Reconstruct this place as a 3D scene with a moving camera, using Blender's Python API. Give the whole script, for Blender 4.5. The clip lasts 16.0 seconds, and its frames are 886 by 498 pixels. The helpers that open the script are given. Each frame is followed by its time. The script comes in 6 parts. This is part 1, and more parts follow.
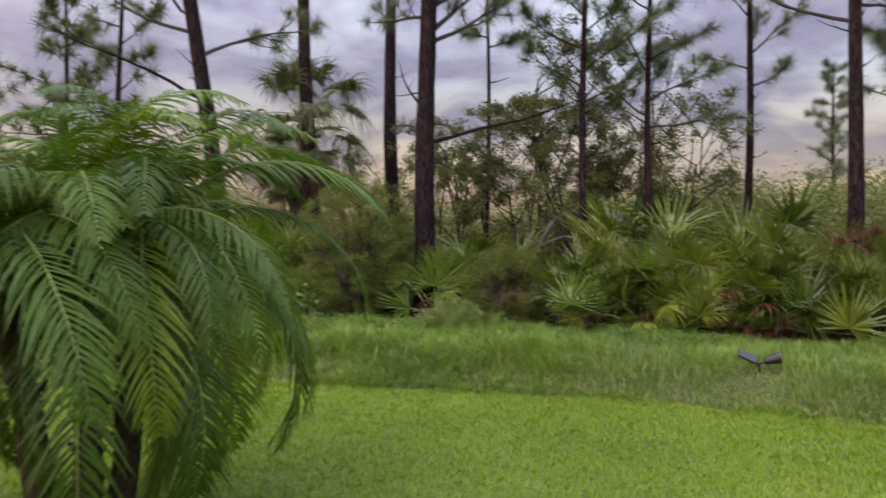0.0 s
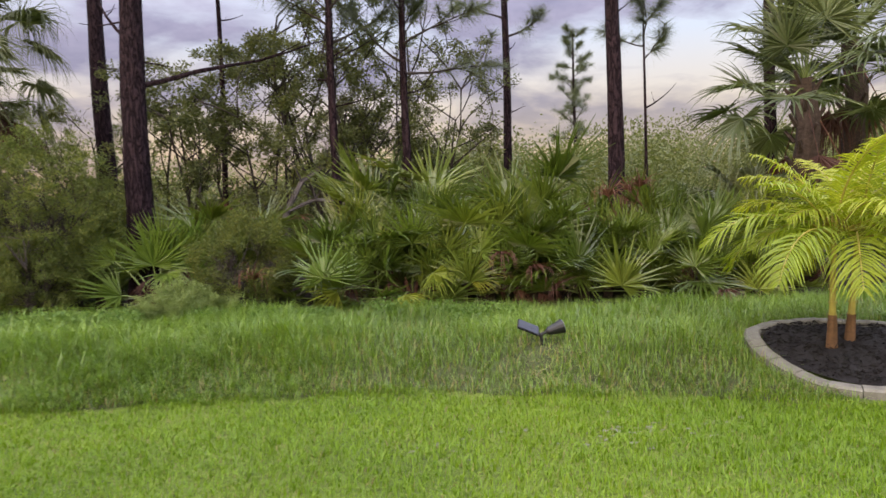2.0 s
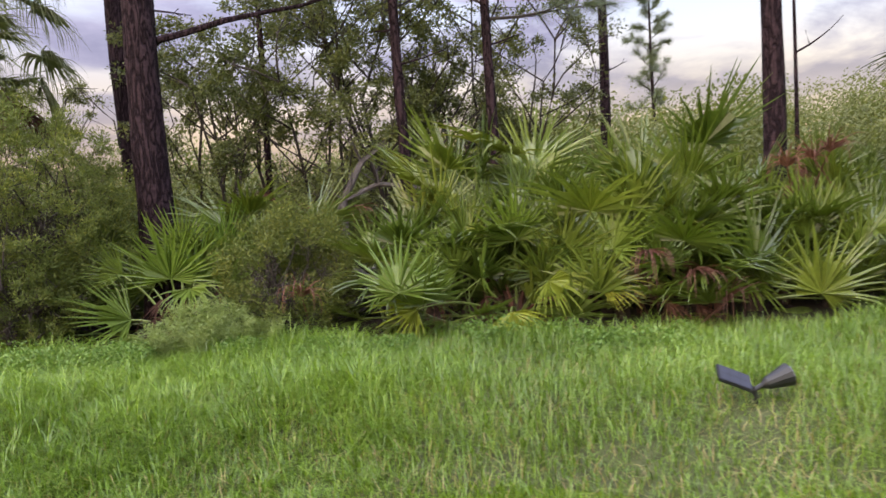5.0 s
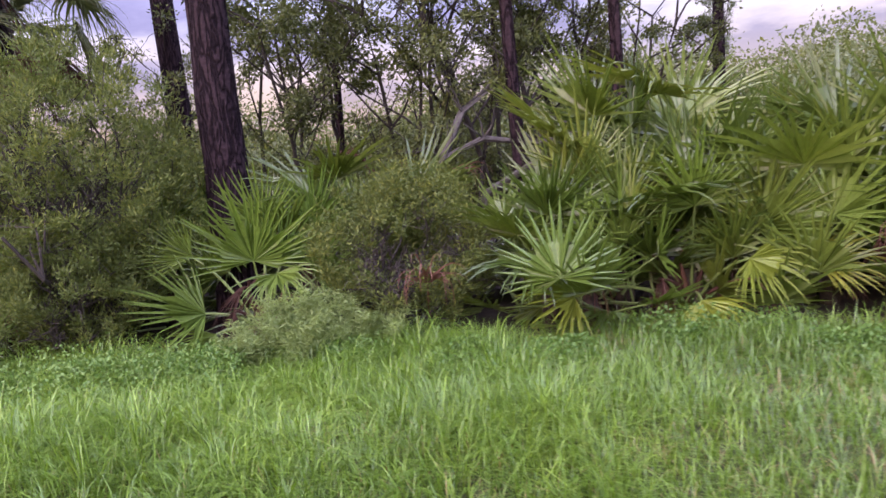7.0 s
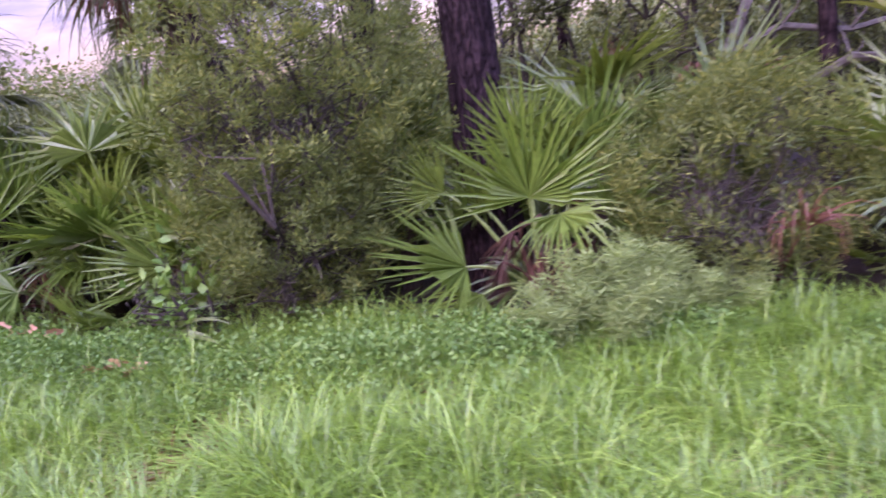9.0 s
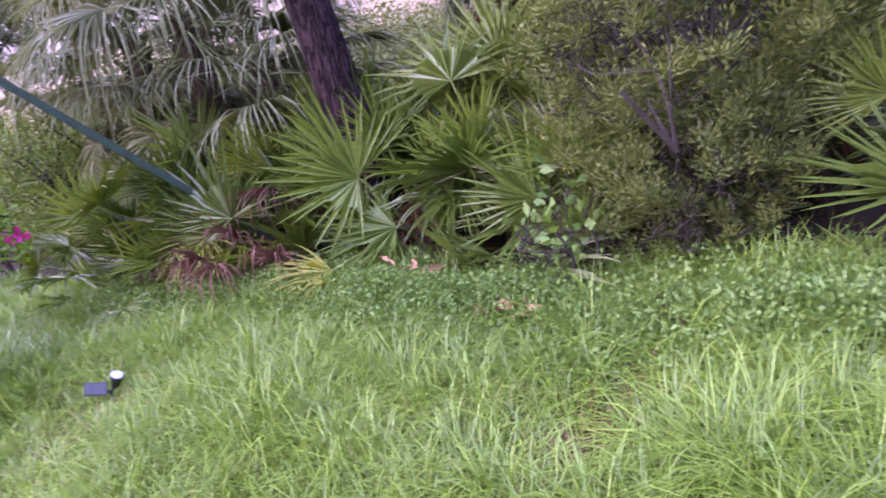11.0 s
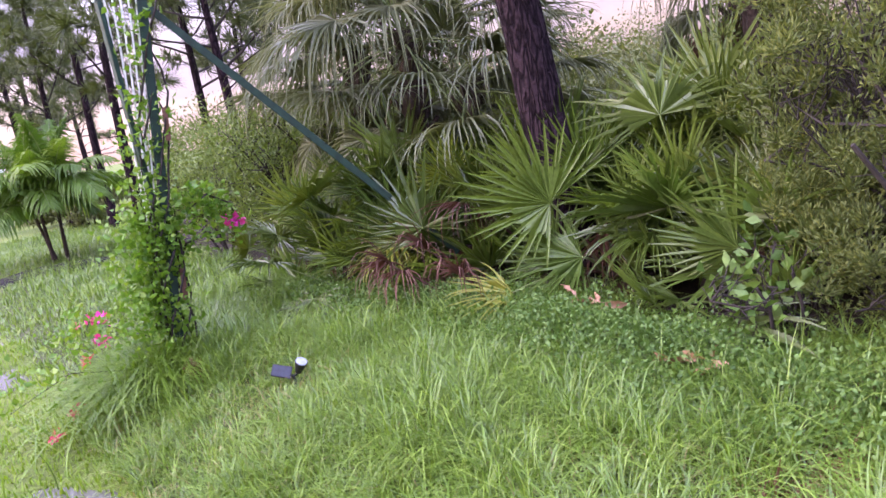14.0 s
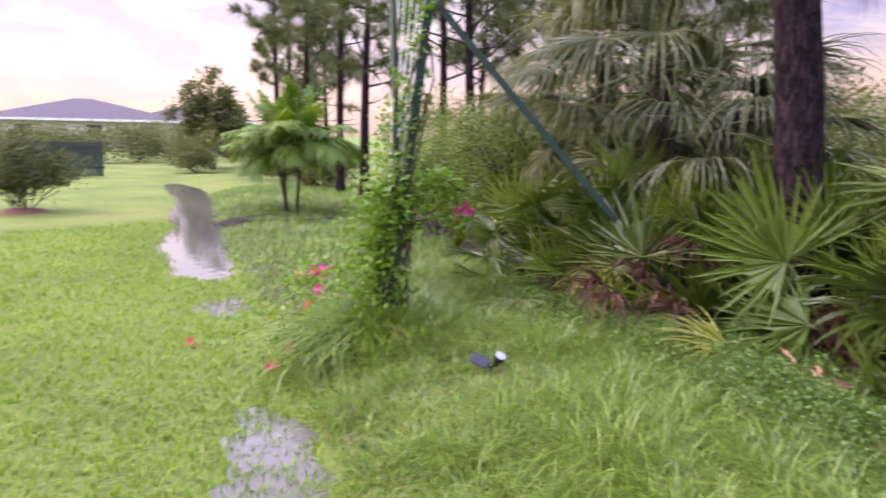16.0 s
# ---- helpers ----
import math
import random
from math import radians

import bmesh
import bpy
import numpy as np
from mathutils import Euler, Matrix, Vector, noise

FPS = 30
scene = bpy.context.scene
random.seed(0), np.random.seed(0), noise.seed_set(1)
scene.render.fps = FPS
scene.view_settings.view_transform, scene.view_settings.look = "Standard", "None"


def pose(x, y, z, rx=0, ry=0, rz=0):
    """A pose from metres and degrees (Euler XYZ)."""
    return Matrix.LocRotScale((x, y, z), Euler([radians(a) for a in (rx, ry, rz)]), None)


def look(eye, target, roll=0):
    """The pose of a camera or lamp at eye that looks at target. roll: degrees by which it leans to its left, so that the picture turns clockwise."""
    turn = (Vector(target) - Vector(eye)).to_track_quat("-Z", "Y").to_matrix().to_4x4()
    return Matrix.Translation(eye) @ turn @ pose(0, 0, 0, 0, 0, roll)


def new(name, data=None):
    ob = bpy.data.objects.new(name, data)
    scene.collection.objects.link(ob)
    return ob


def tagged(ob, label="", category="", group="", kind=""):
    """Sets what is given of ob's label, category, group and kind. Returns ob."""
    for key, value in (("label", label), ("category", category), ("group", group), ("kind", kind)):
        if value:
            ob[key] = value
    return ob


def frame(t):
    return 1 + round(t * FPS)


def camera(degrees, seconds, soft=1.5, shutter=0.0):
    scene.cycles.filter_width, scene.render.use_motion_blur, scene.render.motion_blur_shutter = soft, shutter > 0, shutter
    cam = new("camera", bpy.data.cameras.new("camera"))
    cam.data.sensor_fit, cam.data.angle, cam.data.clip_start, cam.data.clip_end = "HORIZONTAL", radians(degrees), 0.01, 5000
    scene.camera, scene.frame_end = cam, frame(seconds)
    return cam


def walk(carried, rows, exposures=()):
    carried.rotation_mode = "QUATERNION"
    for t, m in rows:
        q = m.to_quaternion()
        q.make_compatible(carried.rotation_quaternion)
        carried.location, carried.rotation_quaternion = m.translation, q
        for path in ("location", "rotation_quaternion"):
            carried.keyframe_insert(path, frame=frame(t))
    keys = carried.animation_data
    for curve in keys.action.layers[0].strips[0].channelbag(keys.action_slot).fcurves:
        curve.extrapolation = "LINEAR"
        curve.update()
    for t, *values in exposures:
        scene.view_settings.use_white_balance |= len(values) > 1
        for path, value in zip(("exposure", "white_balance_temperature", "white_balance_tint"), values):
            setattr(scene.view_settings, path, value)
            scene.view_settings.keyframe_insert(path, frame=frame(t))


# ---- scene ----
cam = camera(61.0, 16.0, shutter=0.4)
METRES, EYE, TILT, LEAN, TURN = 8.0, 1.55, -1.2, 0.0, 0.0
ROWS = [
    (0.0, 0.0, 0.0, 0.0, -0.0, 0.0, -0.0),
    (0.5, 0.0053, 0.0477, -0.0024, -6.61, -1.07, 1.52),
    (1.0, 0.0202, 0.0979, -0.0049, -11.19, -2.0, 2.0),
    (1.5, 0.0302, 0.145, -0.0072, -15.36, -2.59, 2.06),
    (2.0, 0.0477, 0.1921, -0.008, -17.96, -2.69, 2.29),
    (2.5, 0.0646, 0.2404, -0.0049, -19.88, -2.91, 2.37),
    (3.0, 0.0766, 0.2854, -0.0027, -21.05, -2.92, 2.37),
    (3.5, 0.0934, 0.3302, -0.0028, -20.56, -2.62, 2.59),
    (4.0, 0.0931, 0.3788, -0.0029, -19.29, -2.74, 2.9),
    (4.5, 0.0873, 0.4274, -0.0023, -16.8, -3.19, 3.48),
    (5.0, 0.0757, 0.4768, 0.0, -13.93, -3.89, 4.04),
    (7.5, -0.0063, 0.7097, 0.0033, -11.5, -7.67, 5.26),
    (8.0, -0.0305, 0.7529, 0.0018, -9.7, -8.98, 5.51),
    (8.5, -0.0562, 0.7964, 0.0037, -6.44, -10.4, 6.11),
    (9.0, -0.0789, 0.8388, 0.0052, -2.52, -11.73, 7.09),
    (9.5, -0.1125, 0.8658, 0.0047, 2.88, -12.86, 8.66),
    (10.0, -0.1304, 0.8825, 0.0062, 8.35, -13.96, 10.26),
    (12.5, -0.1365, 0.8897, 0.0149, 32.7, -11.72, 15.96),
    (13.0, -0.1367, 0.8901, 0.015, 34.39, -10.78, 15.25),
    (13.5, -0.137, 0.8907, 0.0151, 35.11, -10.13, 12.79),
    (14.0, -0.1381, 0.8899, 0.0145, 35.05, -9.66, 8.93),
    (14.5, -0.1384, 0.886, 0.013, 35.25, -9.35, 4.59),
    (15.0, -0.1392, 0.8823, 0.0138, 36.34, -8.84, 0.96),
    (15.5, -0.1405, 0.8764, 0.0145, 42.34, -7.82, -0.38),
    (16.0, -0.1441, 0.8664, 0.0149, 51.32, -7.74, -1.94),
]
walk(cam, [(t, pose(0, 0, EYE, TILT, LEAN, TURN) @ pose(METRES * x, METRES * y, METRES * z, 90 + pitch, roll, yaw)) for t, x, y, z, yaw, pitch, roll in ROWS],
     exposures=[(0.0, 0.4, 7200, 12), (1.5, 0.58, 7200, 13), (5.0, 0.95, 7000, 13), (7.5, 1.15, 5850, 40), (9.0, 1.4, 5650, 52), (10.0, 1.52, 5600, 56), (12.5, 1.36, 5700, 49), (14.5, 1.28, 6050, 36), (16.0, 1.15, 6500, 31)])

# ---- world: dusk sky under broken cloud ----
SUN_AZ, SUN_EL = 132.0, 14.0      # degrees left of the walk's first heading, degrees up


def node(tree, kind, **inputs):
    n = tree.nodes.new(kind)
    for key, value in inputs.items():
        n.inputs[int(key[1:]) if key[0] == "i" and key[1:].isdigit() else key].default_value = value
    return n


def ramp(tree, stops):
    n = tree.nodes.new("ShaderNodeValToRGB")
    el = n.color_ramp.elements
    while len(el) < len(stops):
        el.new(0.5)
    for e, (p, c) in zip(el, stops):
        e.position, e.color = p, (*c, 1)
    return n


def mixc(tree, a, b, fac, blend="MIX"):
    n = tree.nodes.new("ShaderNodeMix")
    n.data_type, n.blend_type = "RGBA", blend
    for i, v in ((0, fac), (6, a), (7, b)):
        if hasattr(v, "links"):
            tree.links.new(v, n.inputs[i])
        else:
            n.inputs[i].default_value = (*v, 1) if i else v
    return n.outputs[2]


def calc(tree, op, a, b=0.0):
    n = tree.nodes.new("ShaderNodeMath")
    n.operation = op
    for i, v in ((0, a), (1, b)):
        if hasattr(v, "links"):
            tree.links.new(v, n.inputs[i])
        else:
            n.inputs[i].default_value = v
    return n.outputs[0]


def make_world():
    w = bpy.data.worlds.new("dusk_sky")
    scene.world = w
    w.use_nodes = True
    t = w.node_tree
    t.nodes.clear()
    ln = t.links.new
    sky = t.nodes.new("ShaderNodeTexSky")
    sky.sky_type, sky.sun_disc = "NISHITA", False
    sky.sun_elevation, sky.sun_rotation = radians(SUN_EL), radians(-SUN_AZ)
    sky.dust_density = 2.0
    co = t.nodes.new("ShaderNodeTexCoord").outputs["Generated"]
    sep = t.nodes.new("ShaderNodeSeparateXYZ")
    ln(co, sep.inputs[0])
    up = calc(t, "MAXIMUM", sep.outputs[2], 0.0)
    den = calc(t, "ADD", up, 0.22)
    flat = t.nodes.new("ShaderNodeCombineXYZ")
    ln(calc(t, "DIVIDE", sep.outputs[0], den), flat.inputs[0])
    ln(calc(t, "DIVIDE", sep.outputs[1], den), flat.inputs[1])
    n1 = node(t, "ShaderNodeTexNoise", Scale=1.7, Detail=7.0, Roughness=0.55, Distortion=0.35)
    ln(flat.outputs[0], n1.inputs["Vector"])
    n2 = node(t, "ShaderNodeTexNoise", Scale=4.5, Detail=5.0, Roughness=0.6)
    ln(flat.outputs[0], n2.inputs["Vector"])
    mask = ramp(t, [(0.40, (0, 0, 0)), (0.56, (1, 1, 1))])
    ln(n1.outputs[0], mask.inputs[0])
    # gaps: bright pale blue above, warm near the horizon
    gap = ramp(t, [(0.0, (1.25, 0.78, 0.50)), (0.09, (1.20, 0.88, 0.70)), (0.20, (0.58, 0.58, 0.76)), (0.5, (0.75, 0.83, 1.0))])
    ln(up, gap.inputs[0])
    gapc = mixc(t, gap.outputs[0], sky.outputs[0], 0.12)
    shade = ramp(t, [(0.30, (0.36, 0.38, 0.60)), (0.70, (0.56, 0.57, 0.82))])
    ln(n2.outputs[0], shade.inputs[0])
    low = calc(t, "MINIMUM", calc(t, "ADD", calc(t, "MULTIPLY", up, 5.0), 0.15), 1.0)      # clouds part over the horizon
    body = mixc(t, gapc, shade.outputs[0], calc(t, "MULTIPLY", mask.outputs[0], low))
    # overcast skies grow brighter towards the zenith
    gain = calc(t, "ADD", calc(t, "MULTIPLY", calc(t, "POWER", up, 1.6), 3.6), 0.26)
    lit = mixc(t, body, gain, 1.0, "MULTIPLY")
    dot = t.nodes.new("ShaderNodeVectorMath")
    dot.operation = "DOT_PRODUCT"
    ln(co, dot.inputs[0])
    dot.inputs[1].default_value = (-0.93, 0.36, 0.10)
    glow = calc(t, "MULTIPLY", calc(t, "POWER", calc(t, "MAXIMUM", dot.outputs["Value"], 0.0), 5.0), 0.22)
    lit = mixc(t, lit, mixc(t, (1.0, 0.80, 0.74), glow, 1.0, "MULTIPLY"), 1.0, "ADD")
    bg = t.nodes.new("ShaderNodeBackground")
    ln(lit, bg.inputs[0])
    bg.inputs[1].default_value = 1.0
    out = t.nodes.new("ShaderNodeOutputWorld")
    ln(bg.outputs[0], out.inputs[0])


make_world()
sun = new("sun", bpy.data.lights.new("sun", "SUN"))
sun.data.energy, sun.data.angle, sun.data.color = 2.2, radians(75), (1.0, 0.84, 0.64)
a, e = radians(SUN_AZ), radians(SUN_EL + 22)
sun.matrix_world = look((-math.sin(a) * math.cos(e) * 50, math.cos(a) * math.cos(e) * 50, math.sin(e) * 50), (0, 0, 0))


# ---- materials ----
def material(name):
    m = bpy.data.materials.new(name)
    m.use_nodes = True
    t = m.node_tree
    return m, t, t.nodes["Principled BSDF"]


def leaf_material(name, c1, c2, c3, rough=0.45, trans=0.3, island=True, spec=0.4, patch=0.7):
    """Leaves: colour varies leaf by leaf and in patches, light passes through."""
    m, t, p = material(name)
    ln = t.links.new
    geo = t.nodes.new("ShaderNodeNewGeometry")
    info = t.nodes.new("ShaderNodeObjectInfo")
    rnd = geo.outputs["Random Per Island"] if island else info.outputs["Random"]
    co = t.nodes.new("ShaderNodeTexCoord")
    n = node(t, "ShaderNodeTexNoise", Scale=patch, Detail=4.0)
    ln(geo.outputs["Position"], n.inputs["Vector"])
    f = node(t, "ShaderNodeTexNoise", Scale=45.0, Detail=2.0)
    ln(co.outputs["Object"], f.inputs["Vector"])
    r1 = ramp(t, [(0.0, c1), (0.55, c2), (1.0, c3)])
    mixv = calc(t, "ADD", calc(t, "MULTIPLY", rnd, 0.6), calc(t, "MULTIPLY", calc(t, "SUBTRACT", n.outputs[0], 0.3), 0.8))
    ln(mixv, r1.inputs[0])
    grain = ramp(t, [(0.3, (0.78, 0.78, 0.78)), (0.7, (1.1, 1.1, 1.1))])
    ln(f.outputs[0], grain.inputs[0])
    col = mixc(t, r1.outputs[0], grain.outputs[0], 1.0, "MULTIPLY")
    ln(col, p.inputs["Base Color"])
    p.inputs["Roughness"].default_value = rough
    p.inputs["Specular IOR Level"].default_value = spec
    tr = t.nodes.new("ShaderNodeBsdfTranslucent")
    ln(mixc(t, col, (1.25, 1.25, 0.55), 1.0, "MULTIPLY"), tr.inputs[0])
    mx = t.nodes.new("ShaderNodeMixShader")
    mx.inputs[0].default_value = trans
    ln(p.outputs[0], mx.inputs[1])
    ln(tr.outputs[0], mx.inputs[2])
    ln(mx.outputs[0], t.nodes["Material Output"].inputs[0])
    return m


def rough_material(name, stops, scale=8.0, rough=0.9, bump=0.4, stretch=(1, 1, 1), fine=60.0, metal=0.0, spec=0.3):
    """Bark, soil, stone: two scales of noise in colour and relief."""
    m, t, p = material(name)
    ln = t.links.new
    co = t.nodes.new("ShaderNodeTexCoord")
    mp = t.nodes.new("ShaderNodeMapping")
    mp.inputs["Scale"].default_value = stretch
    ln(co.outputs["Object"], mp.inputs[0])
    n = node(t, "ShaderNodeTexNoise", Scale=scale, Detail=6.0, Roughness=0.65)
    ln(mp.outputs[0], n.inputs["Vector"])
    g = node(t, "ShaderNodeTexNoise", Scale=fine, Detail=3.0)
    ln(mp.outputs[0], g.inputs["Vector"])
    v = calc(t, "ADD", calc(t, "MULTIPLY", n.outputs[0], 0.75), calc(t, "MULTIPLY", g.outputs[0], 0.25))
    r = ramp(t, stops)
    ln(v, r.inputs[0])
    ln(r.outputs[0], p.inputs["Base Color"])
    b = node(t, "ShaderNodeBump", Strength=bump, Distance=0.02)
    ln(v, b.inputs["Height"])
    ln(b.outputs[0], p.inputs["Normal"])
    p.inputs["Roughness"].default_value = rough
    p.inputs["Metallic"].default_value = metal
    p.inputs["Specular IOR Level"].default_value = spec
    return m


def bark_material(name, dark, mid, light, scale=14.0):
    """Pine bark: long plates parted by dark furrows."""
    m, t, p = material(name)
    ln = t.links.new
    co = t.nodes.new("ShaderNodeTexCoord")
    mp = t.nodes.new("ShaderNodeMapping")
    mp.inputs["Scale"].default_value = (1, 1, 0.2)
    ln(co.outputs["Object"], mp.inputs[0])
    wob = node(t, "ShaderNodeTexNoise", Scale=9.0, Detail=3.0)
    ln(mp.outputs[0], wob.inputs["Vector"])
    vec = mixc(t, mp.outputs[0], wob.outputs["Color"], 0.22)
    v = node(t, "ShaderNodeTexVoronoi", Scale=scale)
    v.feature = "DISTANCE_TO_EDGE"
    ln(vec, v.inputs["Vector"])
    n = node(t, "ShaderNodeTexNoise", Scale=35.0, Detail=5.0)
    ln(co.outputs["Object"], n.inputs["Vector"])
    h = calc(t, "ADD", calc(t, "MINIMUM", calc(t, "MULTIPLY", v.outputs[0], 2.6), 0.45), calc(t, "MULTIPLY", n.outputs[0], 0.62))
    r = ramp(t, [(0.15, dark), (0.55, mid), (0.95, light)])
    ln(h, r.inputs[0])
    ln(r.outputs[0], p.inputs["Base Color"])
    b = node(t, "ShaderNodeBump", Strength=0.9, Distance=0.03)
    ln(h, b.inputs["Height"])
    ln(b.outputs[0], p.inputs["Normal"])
    p.inputs["Roughness"].default_value = 0.95
    p.inputs["Specular IOR Level"].default_value = 0.08
    return m


def plain_material(name, colour, rough=0.5, metal=0.0, wear=0.25, scale=30.0):
    m, t, p = material(name)
    ln = t.links.new
    co = t.nodes.new("ShaderNodeTexCoord")
    n = node(t, "ShaderNodeTexNoise", Scale=scale, Detail=5.0)
    ln(co.outputs["Object"], n.inputs["Vector"])
    r = ramp(t, [(0.3, tuple(c * (1 - wear) for c in colour)), (0.7, tuple(min(1, c * (1 + wear)) for c in colour))])
    ln(n.outputs[0], r.inputs[0])
    ln(r.outputs[0], p.inputs["Base Color"])
    p.inputs["Roughness"].default_value, p.inputs["Metallic"].default_value = rough, metal
    return m


M_LAWN = leaf_material("lawn_grass", (0.095, 0.18, 0.006), (0.17, 0.29, 0.014), (0.27, 0.36, 0.035), 0.5, 0.35)
M_BANK = leaf_material("bank_grass", (0.041, 0.085, 0.010), (0.144, 0.252, 0.026), (0.33, 0.455, 0.074), 0.34, 0.30, spec=0.6)
M_STRAW = leaf_material("straw_grass", (0.22, 0.17, 0.07), (0.32, 0.26, 0.12), (0.36, 0.33, 0.16), 0.6, 0.3)
M_PALMETTO = leaf_material("palmetto_blade", (0.034, 0.064, 0.010), (0.088, 0.130, 0.019), (0.22, 0.25, 0.042), 0.32, 0.16, island=False, spec=0.6)
M_PALMETTO_Y = leaf_material("palmetto_blade_yellow", (0.12, 0.17, 0.02), (0.215, 0.25, 0.03), (0.32, 0.31, 0.045), 0.4, 0.3, island=False)
# lit copy of the palmetto blade: brightness put into the colour
M_PALMETTO_B = leaf_material("palmetto_blade_lit", (0.075, 0.132, 0.022), (0.145, 0.212, 0.038), (0.22, 0.28, 0.055), 0.34, 0.30, island=False, spec=0.45)
M_DEAD = leaf_material("dead_blade", (0.05, 0.022, 0.016), (0.125, 0.052, 0.037), (0.22, 0.11, 0.072), 0.7, 0.15, island=False)
M_SABAL = leaf_material("cabbage_palm_blade", (0.075, 0.095, 0.046), (0.135, 0.155, 0.076), (0.23, 0.245, 0.125), 0.42, 0.25, island=False, spec=0.35)
M_PETIOLE = plain_material("petiole", (0.14, 0.19, 0.05), 0.5)
M_DATE = leaf_material("date_palm_leaflet", (0.026, 0.062, 0.009), (0.065, 0.130, 0.012), (0.21, 0.29, 0.02), 0.40, 0.38, island=False, spec=0.3)
M_YPALM = leaf_material("yellow_palm_leaflet", (0.17, 0.25, 0.02), (0.3, 0.36, 0.03), (0.43, 0.42, 0.05), 0.4, 0.4, island=False)
M_POND_PALM = leaf_material("pond_palm_leaflet", (0.06, 0.13, 0.014), (0.12, 0.22, 0.022), (0.22, 0.31, 0.04), 0.45, 0.35, island=False)
M_YSTEM = plain_material("yellow_stem", (0.30, 0.25, 0.05), 0.45, wear=0.3, scale=12)
M_NEEDLE = leaf_material("pine_needle", (0.045, 0.06, 0.02), (0.08, 0.105, 0.03), (0.14, 0.16, 0.045), 0.5, 0.2)
M_SCRUB = leaf_material("scrub_leaf", (0.05, 0.062, 0.024), (0.10, 0.118, 0.04), (0.21, 0.22, 0.07), 0.5, 0.25, spec=0.2)
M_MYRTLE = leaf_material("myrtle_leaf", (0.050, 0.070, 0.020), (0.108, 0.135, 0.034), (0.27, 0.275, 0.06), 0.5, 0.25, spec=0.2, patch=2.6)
# the same leaf with extra light put into its colour, for the front bushes
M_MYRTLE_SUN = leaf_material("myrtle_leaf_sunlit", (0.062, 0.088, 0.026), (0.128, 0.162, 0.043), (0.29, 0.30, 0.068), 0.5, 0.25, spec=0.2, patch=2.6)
M_FARWOOD = leaf_material("far_leaf", (0.07, 0.09, 0.03), (0.125, 0.145, 0.045), (0.20, 0.21, 0.065), 0.6, 0.25)
M_HEDGE = leaf_material("hedge_leaf", (0.07, 0.115, 0.02), (0.135, 0.20, 0.032), (0.23, 0.28, 0.055), 0.5, 0.3)
M_FENNEL = leaf_material("fennel_leaf", (0.15, 0.22, 0.07), (0.25, 0.33, 0.11), (0.36, 0.43, 0.17), 0.6, 0.3)
M_SHEATH = rough_material("dry_sheath", [(0.3, (0.06, 0.032, 0.018)), (0.7, (0.16, 0.085, 0.04))], 20, 0.8, 0.3)
M_VINE = leaf_material("vine_leaf", (0.07, 0.17, 0.015), (0.15, 0.29, 0.025), (0.30, 0.38, 0.06), 0.45, 0.35)
M_WEED = leaf_material("weed_leaf", (0.055, 0.12, 0.024), (0.12, 0.215, 0.045), (0.21, 0.31, 0.085), 0.5, 0.3, spec=0.3)
M_BRACT = leaf_material("pink_bract", (0.55, 0.03, 0.28), (0.75, 0.05, 0.40), (0.85, 0.12, 0.5), 0.6, 0.3)
M_CORAL = leaf_material("coral_petal", (0.6, 0.05, 0.13), (0.7, 0.09, 0.2), (0.78, 0.15, 0.28), 0.6, 0.3)
M_BARK = bark_material("pine_bark", (0.004, 0.0025, 0.0035), (0.018, 0.011, 0.014), (0.050, 0.031, 0.037), 22.0)
M_TWIG = rough_material("twig_bark", [(0.3, (0.014, 0.011, 0.010)), (0.7, (0.06, 0.048, 0.042))], 20, 0.9, 0.4)
M_GREYWOOD = rough_material("dead_wood", [(0.3, (0.04, 0.035, 0.033)), (0.7, (0.13, 0.115, 0.11))], 20, 0.9, 0.4)
M_PALMTRUNK = rough_material("palm_trunk", [(0.3, (0.018, 0.013, 0.011)), (0.7, (0.09, 0.062, 0.05))], 25, 0.95, 0.8)
M_MULCH = rough_material("black_mulch", [(0.3, (0.004, 0.004, 0.005)), (0.55, (0.014, 0.012, 0.013)), (0.8, (0.035, 0.03, 0.03))], 40, 0.9, 1.0, fine=120)
M_KERB = rough_material("grey_concrete", [(0.3, (0.10, 0.095, 0.08)), (0.7, (0.21, 0.205, 0.175))], 15, 0.9, 0.3, fine=150)
M_GREEN = plain_material("green_enamel", (0.008, 0.034, 0.021), 0.6, wear=0.35, scale=18)
M_WHITE = plain_material("white_enamel", (0.75, 0.75, 0.73), 0.45, wear=0.1)
M_BLACK = plain_material("black_plastic", (0.006, 0.0065, 0.008), 0.5)
M_PANEL = plain_material("solar_cell", (0.012, 0.015, 0.026), 0.28)
M_LENS = plain_material("frosted_lens", (0.24, 0.27, 0.31), 0.15)
M_RUST = rough_material("rusty_clay", [(0.3, (0.10, 0.045, 0.03)), (0.7, (0.22, 0.11, 0.08))], 15, 0.8, 0.3)
M_ROOF = rough_material("roof_shingle", [(0.3, (0.05, 0.042, 0.052)), (0.7, (0.095, 0.08, 0.095))], 3, 0.9, 0.2)
M_STUCCO = rough_material("pale_stucco", [(0.3, (0.50, 0.47, 0.46)), (0.7, (0.62, 0.59, 0.57))], 3, 0.9, 0.1)
M_GLASS = plain_material("dark_window", (0.05, 0.06, 0.07), 0.1)
M_FENCE = plain_material("dark_fence", (0.02, 0.035, 0.032), 0.6)
M_FALLEN = leaf_material("fallen_leaf", (0.35, 0.18, 0.10), (0.45, 0.25, 0.15), (0.5, 0.32, 0.2), 0.7, 0.1)


